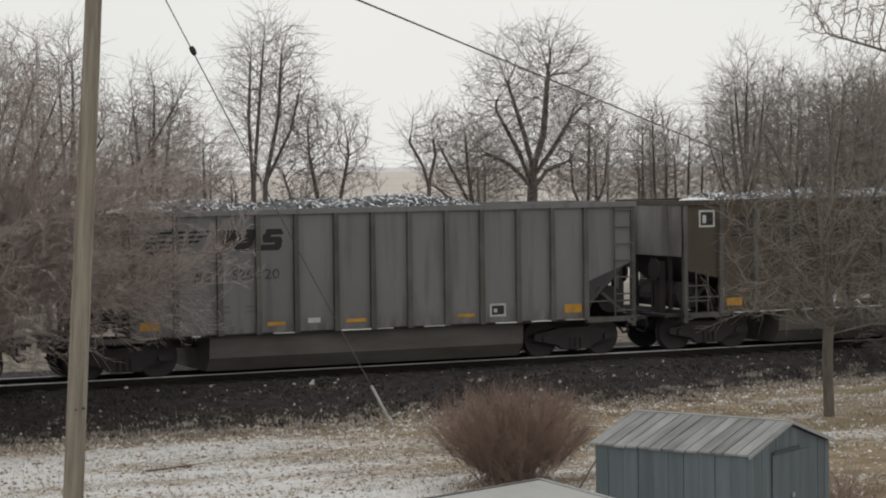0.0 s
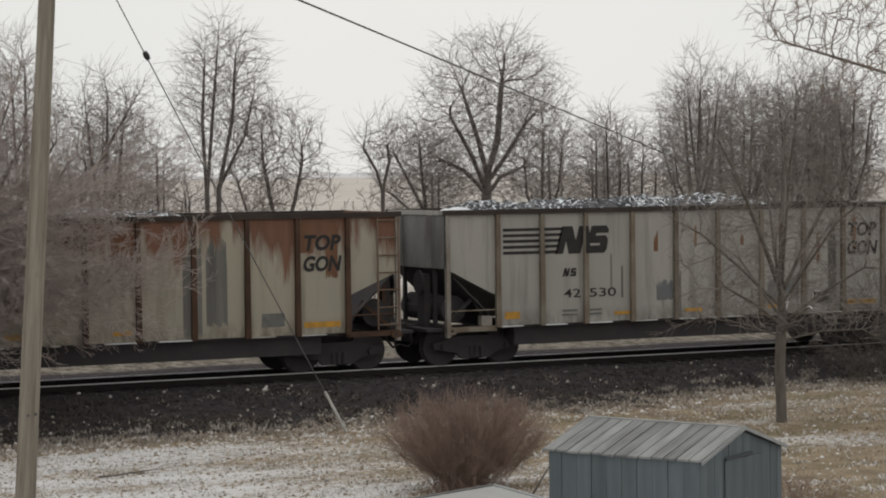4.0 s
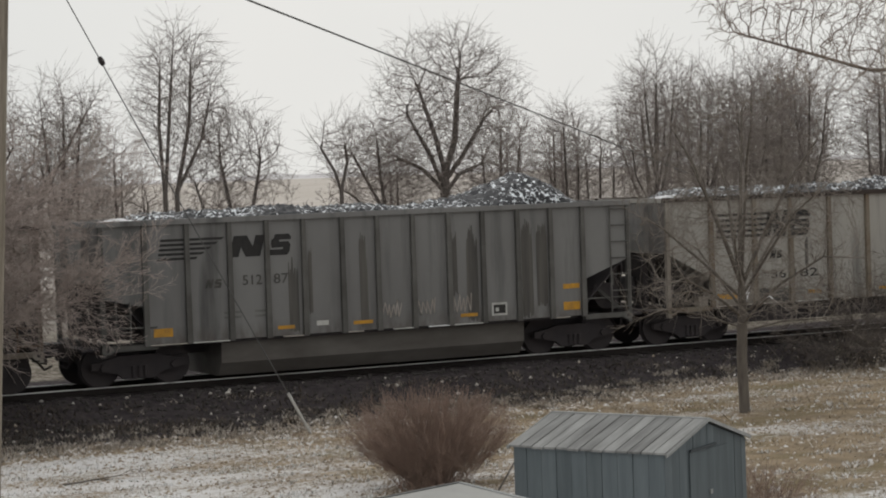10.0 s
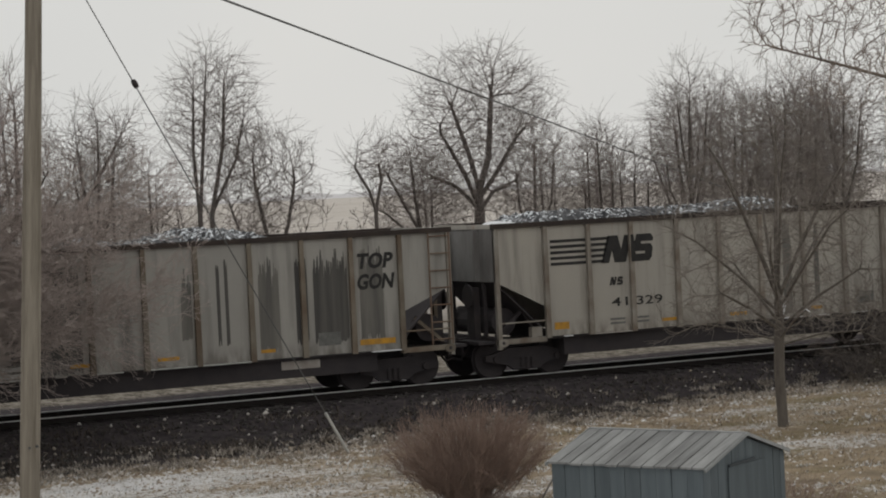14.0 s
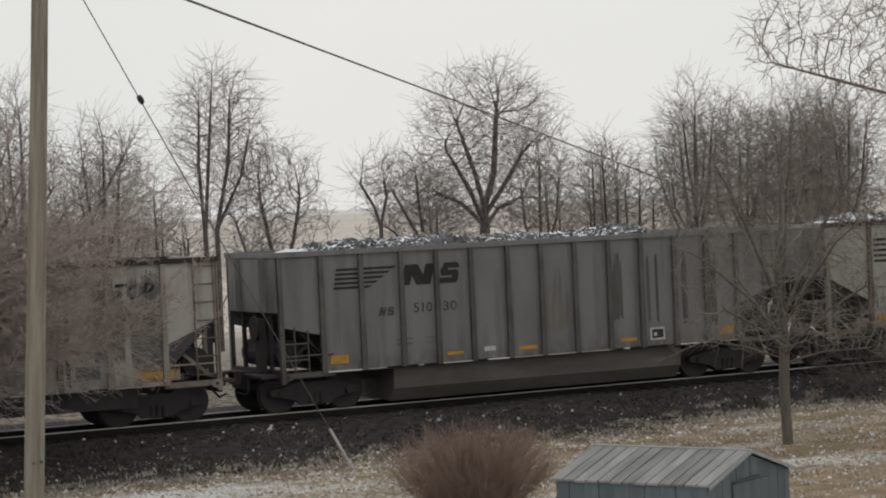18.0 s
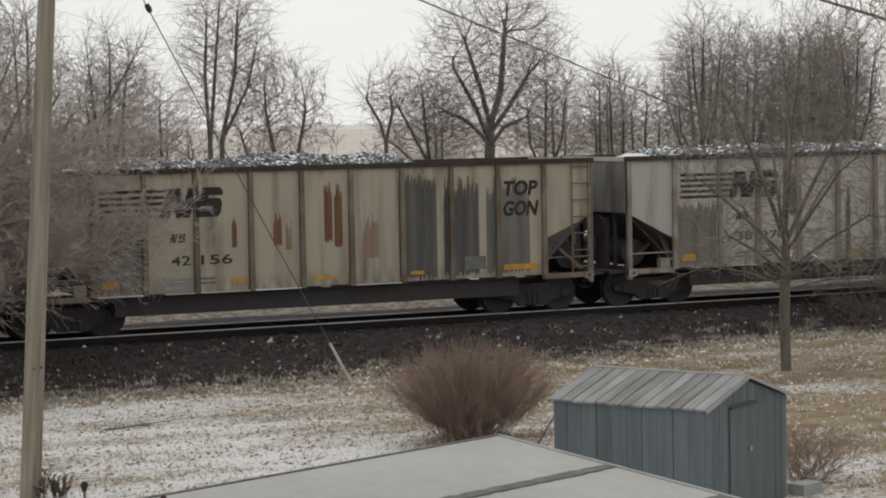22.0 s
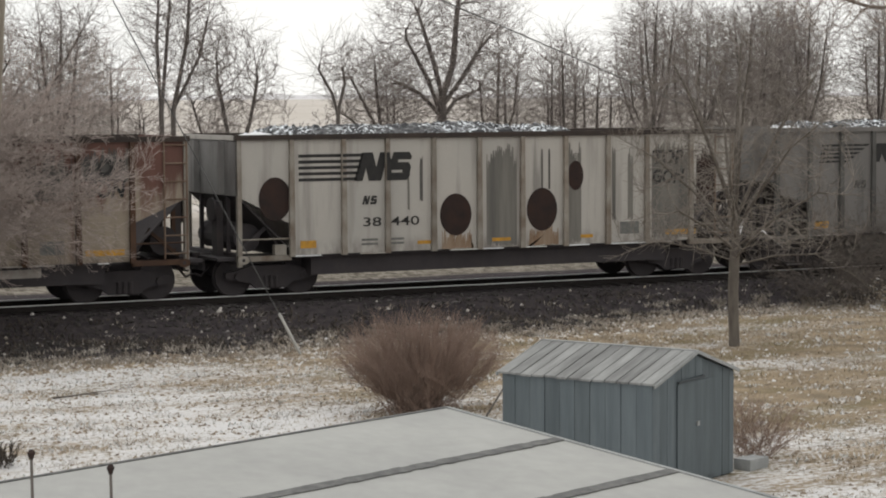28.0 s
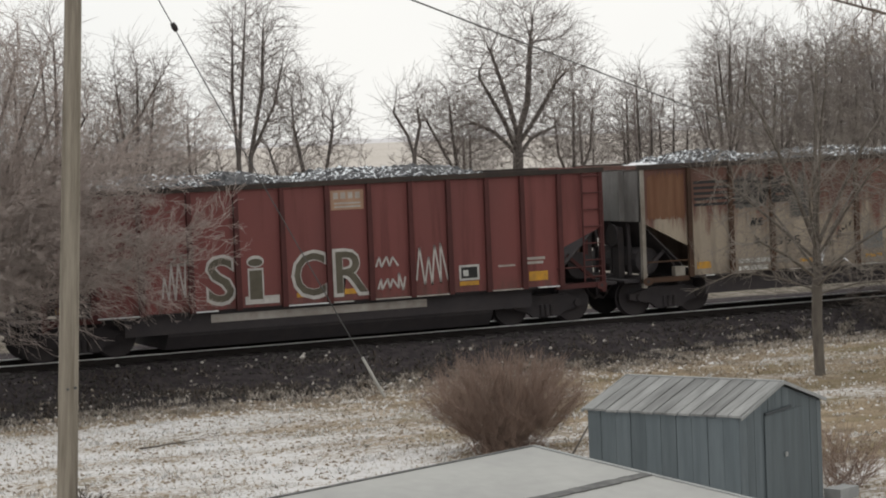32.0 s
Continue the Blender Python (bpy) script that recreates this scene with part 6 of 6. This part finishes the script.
def make_flat_roof():
    """The low building in front: a slightly sloping pale roof in wide strips."""
    c = Vector((9.73, 19.23, 2.30))
    u = Vector((-0.921, -0.390, 0)).normalized()
    v = Vector((0.390, -0.921, -0.127)).normalized()
    n = u.cross(v).normalized()
    n = n if n.z > 0 else -n
    hall = thing("low_building", "low outbuilding with a pale grey flat roof and dark seams", "building")
    LU, LV = 7.2, 7.5

    def slab(a0, a1, b0, b1, z0, z1):
        p = [c + u * a + v * b + n * z for z in (z0, z1) for a, b in ((a0, b0), (a1, b0), (a1, b1), (a0, b1))]
        return Build().poly(p, [(0, 1, 2, 3), (7, 6, 5, 4), (0, 4, 5, 1), (1, 5, 6, 2), (2, 6, 7, 3), (3, 7, 4, 0)])

    cuts = [0.0, 1.38, 2.66, 4.1, 5.6, LV]
    for i in range(5):
        b0, b1 = cuts[i], cuts[i + 1]
        part("roof_strip", slab(0, LU, b0 + 0.003, b1 - 0.003, -0.06, 0.0), M["flat_roof"], hall)
        if i:
            seam = Build()
            rng = random.Random(90 + i)
            k = 60
            for j in range(k):
                a0, a1 = LU * j / k, LU * (j + 1) / k
                w = 0.05 + 0.02 * rng.random()
                p = [c + u * a + v * (b0 + s * w) + n * z for z in (0.003, 0.012) for a, s in ((a0, -1), (a1, -1), (a1, 1), (a0, 1))]
                seam.poly(p, [(0, 1, 2, 3), (7, 6, 5, 4), (0, 4, 5, 1), (1, 5, 6, 2), (2, 6, 7, 3), (3, 7, 4, 0)])
            part("seam", seam, M["roof_seam"], hall, "dark tar seam")
    part("roof_edge", slab(-0.04, LU, -0.03, -0.001, -0.10, 0.010), M["roof_seam"], hall, "dark drip edge")
    part("roof_edge", slab(-0.045, -0.001, 0.0, LV, -0.10, 0.012), M["trim"], hall, "pale drip edge")
    a, b_, d, e = (c + u * i + v * j for i, j in ((0.25, 0.25), (LU - 0.2, 0.25), (LU - 0.2, LV - 0.2), (0.25, LV - 0.2)))
    for p, q in ((a, b_), (b_, d), (d, e), (e, a)):
        w = (q - p).cross(Vector((0, 0, 1))).normalized() * 0.06
        pts = [(*(p + s * w).xy, z) for s in (-1, 1) for z in (0, p.z - 0.10)] + [(*(q + s * w).xy, z) for s in (-1, 1) for z in (0, q.z - 0.10)]
        part("wall", Build().poly(pts, [(0, 1, 3, 2), (4, 6, 7, 5), (0, 4, 5, 1), (2, 3, 7, 6), (1, 5, 7, 3), (0, 2, 6, 4)]), M["siding"], hall)


make_flat_roof()


# ---------------- ground cover ----------------
def blades(name, label, count, area, height, wide, material, seed, lean=0.5):
    """Loose blades of grass or weed, each one leaning sliver."""
    rng = np.random.default_rng(seed)
    pts = []
    while len(pts) < count:
        x, y = rng.uniform(7, 44), rng.uniform(21, 50)
        if area(x, y, rng.random()):
            pts.append((x, y))
    b = Build()
    for x, y in pts:
        z = ground_z(x, y)
        h = height * rng.uniform(0.5, 1.25)
        a, l = rng.uniform(0, 6.283), lean * rng.uniform(0.2, 1.2) * h
        dx, dy = wide * math.cos(a + 1.57), wide * math.sin(a + 1.57)
        b.poly([(x - dx, y - dy, z - 0.01), (x + dx, y + dy, z - 0.01), (x + l * math.cos(a), y + l * math.sin(a), z + h)], [(0, 1, 2)])
    solid(name, b, material, label, "grass", kind="stuff")


def tuft_material():
    m, n, l, b = mat("mottled_tufts", 0.95)
    g = n.new("ShaderNodeNewGeometry")
    r = n.new("ShaderNodeValToRGB")
    r.color_ramp.elements[0].color, r.color_ramp.elements[1].color = (0.185, 0.145, 0.112, 1), (0.66, 0.65, 0.65, 1)
    for at, col in ((0.35, (0.24, 0.19, 0.14, 1)), (0.68, (0.34, 0.285, 0.215, 1)), (0.84, (0.52, 0.49, 0.46, 1))):
        r.color_ramp.elements.new(at).color = col
    l.new(g.outputs["Random Per Island"], r.inputs[0])
    l.new(r.outputs[0], b.inputs["Base Color"])
    return m


def tufts(name, label, count, area, size, material, seed, high=0.5):
    """Small ragged mounds of matted grass, litter or snow, each one island."""
    rng = np.random.default_rng(seed)
    b = Build()
    while count > 0:
        x, y = rng.uniform(7, 44), rng.uniform(21, 50)
        if not area(x, y, rng.random()):
            continue
        count -= 1
        z, r = ground_z(x, y), size * rng.uniform(0.5, 1.4)
        k = rng.uniform(0.5, 1.25, 6)
        ring = [(x + r * k[i] * math.cos(i * 1.257), y + r * k[i] * math.sin(i * 1.257) * 0.8, z - 0.01) for i in range(5)]
        top = (x + r * rng.uniform(-0.5, 0.5), y + r * rng.uniform(-0.4, 0.4), z + r * high * k[5])
        b.poly(ring + [top], [(i, (i + 1) % 5, 5) for i in range(5)])
    solid(name, b, material, label, "grass", kind="stuff")


def in_yard(x, y):
    return y < yard_edge(x) + 0.3 and not (13.6 < x < 18.3 and 24.8 < y < 29) and y > 22


def clump(x, y, s, o):
    return noise.noise(Vector((x * s + o, y * s * 1.5, o)))


def make_cover():
    blades("dry_grass", "short dry straw-coloured lawn grass", 26000, lambda x, y, r: in_yard(x, y) and clump(x, y, 0.5, 3) + 0.25 * (x > 20) > r * 0.8 - 0.35, 0.05, 0.008, M["dry_grass"], 1, 2.2)
    blades("snowy_grass", "snow-dusted lawn grass", 14000, lambda x, y, r: in_yard(x, y) and clump(x, y, 0.4, 9) - 0.2 * (x > 21) > r * 0.7 - 0.2, 0.045, 0.012, M["snowy_grass"], 2, 2.2)
    blades("edge_grass", "taller pale grass along the railway bed", 7000, lambda x, y, r: abs(y - yard_edge(x) - 0.1) < 0.75 * r ** 0.6 and clump(x, y, 0.9, 5) > r - 0.8, 0.10, 0.014, M["edge_grass"], 3, 1.8)
    blades("bank_weeds", "dead weeds and litter on the railway bank", 6000, lambda x, y, r: yard_edge(x) + 0.2 < y < TRACK_Y - 2.3 and clump(x, y, 0.7, 7) > r * 0.9 - 0.35, 0.11, 0.016, M["weeds"], 4, 1.8)
    blades("bed_tufts", "ragged pale tufts along the railway bed", 9000, lambda x, y, r: abs(y - yard_edge(x) - 0.35) < 0.9 and clump(x, y, 1.6, 15) > 0.12 + 0.2 * r, 0.11, 0.014, M["edge_grass"], 5, 1.5)
    blades("bank_litter", "pale snow-flecked litter on the railway bank", 2200, lambda x, y, r: yard_edge(x) + 0.3 < y < TRACK_Y - 2.4 and clump(x, y, 1.8, 33) > 0.22 + 0.2 * r, 0.08, 0.016, M["edge_grass"], 8, 2.0)
    blades("snow_tufts", "snow-caked tufts on the lawn", 16000, lambda x, y, r: in_yard(x, y) and y > 26 and clump(x, y, 1.3, 21) > 0.05 + 0.3 * r + 0.12 * (x > 21), 0.06, 0.02, M["snow_tuft"], 6, 1.6)
    blades("straw_clumps", "clumps of bright straw on the lawn", 15000, lambda x, y, r: in_yard(x, y) and clump(x, y, 1.5, 27) > 0.10 + 0.3 * r - 0.15 * (x > 19), 0.075, 0.010, M["straw"], 7, 1.7)
    mottled = tuft_material()
    tufts("matted_tufts", "matted tufts of dead grass and litter on the lawn", 17000, lambda x, y, r: in_yard(x, y) and clump(x, y, 0.8, 41) > r * 1.1 - 0.75, 0.055, mottled, 11)
    tufts("edge_tufts", "mottled brown and snowy clumps along the railway bed", 9000, lambda x, y, r: -0.9 < y - yard_edge(x) < 0.9 * r ** 0.7 and clump(x, y, 1.2, 45) > r - 0.75, 0.075, mottled, 12)
    tufts("bank_snow", "small snow patches lying on the railway bank", 330, lambda x, y, r: yard_edge(x) + 0.1 < y < yard_edge(x) + 0.3 + 2.2 * r * r and clump(x, y, 0.8, 51) > r * 0.9 - 0.25, 0.085, M["snowy_grass"], 13, 0.28)
    rng = random.Random(77)
    b, w = Build(), Build()
    for i in range(5200):
        x, y = rng.uniform(8, 42), rng.uniform(43.2, TRACK_Y - 1.45)
        if y < yard_edge(x) + 0.1:
            continue
        r = rng.uniform(0.02, 0.055) * (1.4 if rng.random() < 0.1 else 1)
        z = ground_z(x, y) + r * 0.3
        k = [rng.uniform(0.6, 1.2) * r for _ in range(6)]
        p = [(x - k[0], y, z), (x, y - k[1], z), (x + k[2], y, z), (x, y + k[3], z), (x, y, z + k[4]), (x, y, z - k[5])]
        (w if rng.random() < 0.04 else b).poly(p, [(0, 1, 4), (1, 2, 4), (2, 3, 4), (3, 0, 4), (1, 0, 5), (2, 1, 5), (3, 2, 5), (0, 3, 5)])
    solid("ballast_stones", b, M["stone"], "coal-dusted ballast stones on the railway bank", "stones", kind="stuff")
    solid("snowy_stones", w, M["snowy_grass"], "snow-capped stones on the railway bank", "stones", kind="stuff")
    # a fallen branch and a weed on the lawn, two dry stalks by the low building
    segs = []
    grow(segs, random.Random(4), Vector((0, 0, 0.04)), Vector((1, 0.1, 0.03)), 1.6, 0.02, 0, dict(BUSH, kids=[4, 2], steps=[5, 4, 3], lift=[0, 0, 0]))
    f = thing("fallen_branch", "thin bare branch lying on the snowy lawn", "branch", pose(11.6, 38.2, 0.0, 0, 0, 8))
    part("stick", tubes(segs, "stick", M["bark"], 5), None, f)
    lean = thing("leaning_branch", "dark bare branch leaning beside the shed", "branch")
    part("stick", Build().rod((14.55, 28.4, -0.02), (14.86, 28.4, 0.50), 0.022, 0.018, 6).rod((14.86, 28.4, 0.50), (15.28, 28.36, 1.12), 0.018, 0.010, 6), M["bark"], lean)
    for px, py, pz in STALKS:
        s = thing("dry_stalk", "dry upright stalk with a dark seed head", "plant", pose(px, py, 0))
        part("stem", Build().rod((0, 0, 0), (0.02, 0.01, pz * 0.5), 0.014, 0.012, 6).rod((0.02, 0.01, pz * 0.5), (0.0, 0, pz), 0.012, 0.009, 6), M["bark"], s)
        part("seed_head", Build().rod((0, 0, pz - 0.01), (0, 0, pz + 0.03), 0.012, 0.026, 8).rod((0, 0, pz + 0.03), (0, 0, pz + 0.05), 0.026, 0.010, 8), M["rust_disc"], s)


STALKS = [(3.83, 13.07, 3.15), (4.25, 12.85, 3.06)]
make_cover()


# ---------------- the train moves ----------------
UNEVEN = [(0.0, -0.43), (0.5, -0.36), (0.8, -0.15), (1.0, -0.09), (1.2, -0.18), (1.5, -0.28), (2.0, -0.23), (2.5, 0.0), (3.5, 0.03), (5.5, 0.0), (13.5, -0.02), (14.0, -0.24), (14.5, -0.28), (16.5, 0.0), (40.0, 0.0)]


def travelled(t):
    """The train's way, with small unevenness in its pace."""
    return 6.22 * t - 0.00575 * t * t + float(np.interp(t, [u[0] for u in UNEVEN], [u[1] for u in UNEVEN]))


def motions():
    for (car, wheels), x in zip(CARS, STARTS):
        walk(car, [(i / 2, pose(x + travelled(i / 2), TRACK_Y, RAIL_Z)) for i in range(0, 65)])
        for w in wheels:
            k = w.location.copy()
            walk(w, [(i / 10, pose(*k, 0, math.degrees(travelled(i / 10) / 0.457) % 360, 0)) for i in range(0, 321)])


motions()
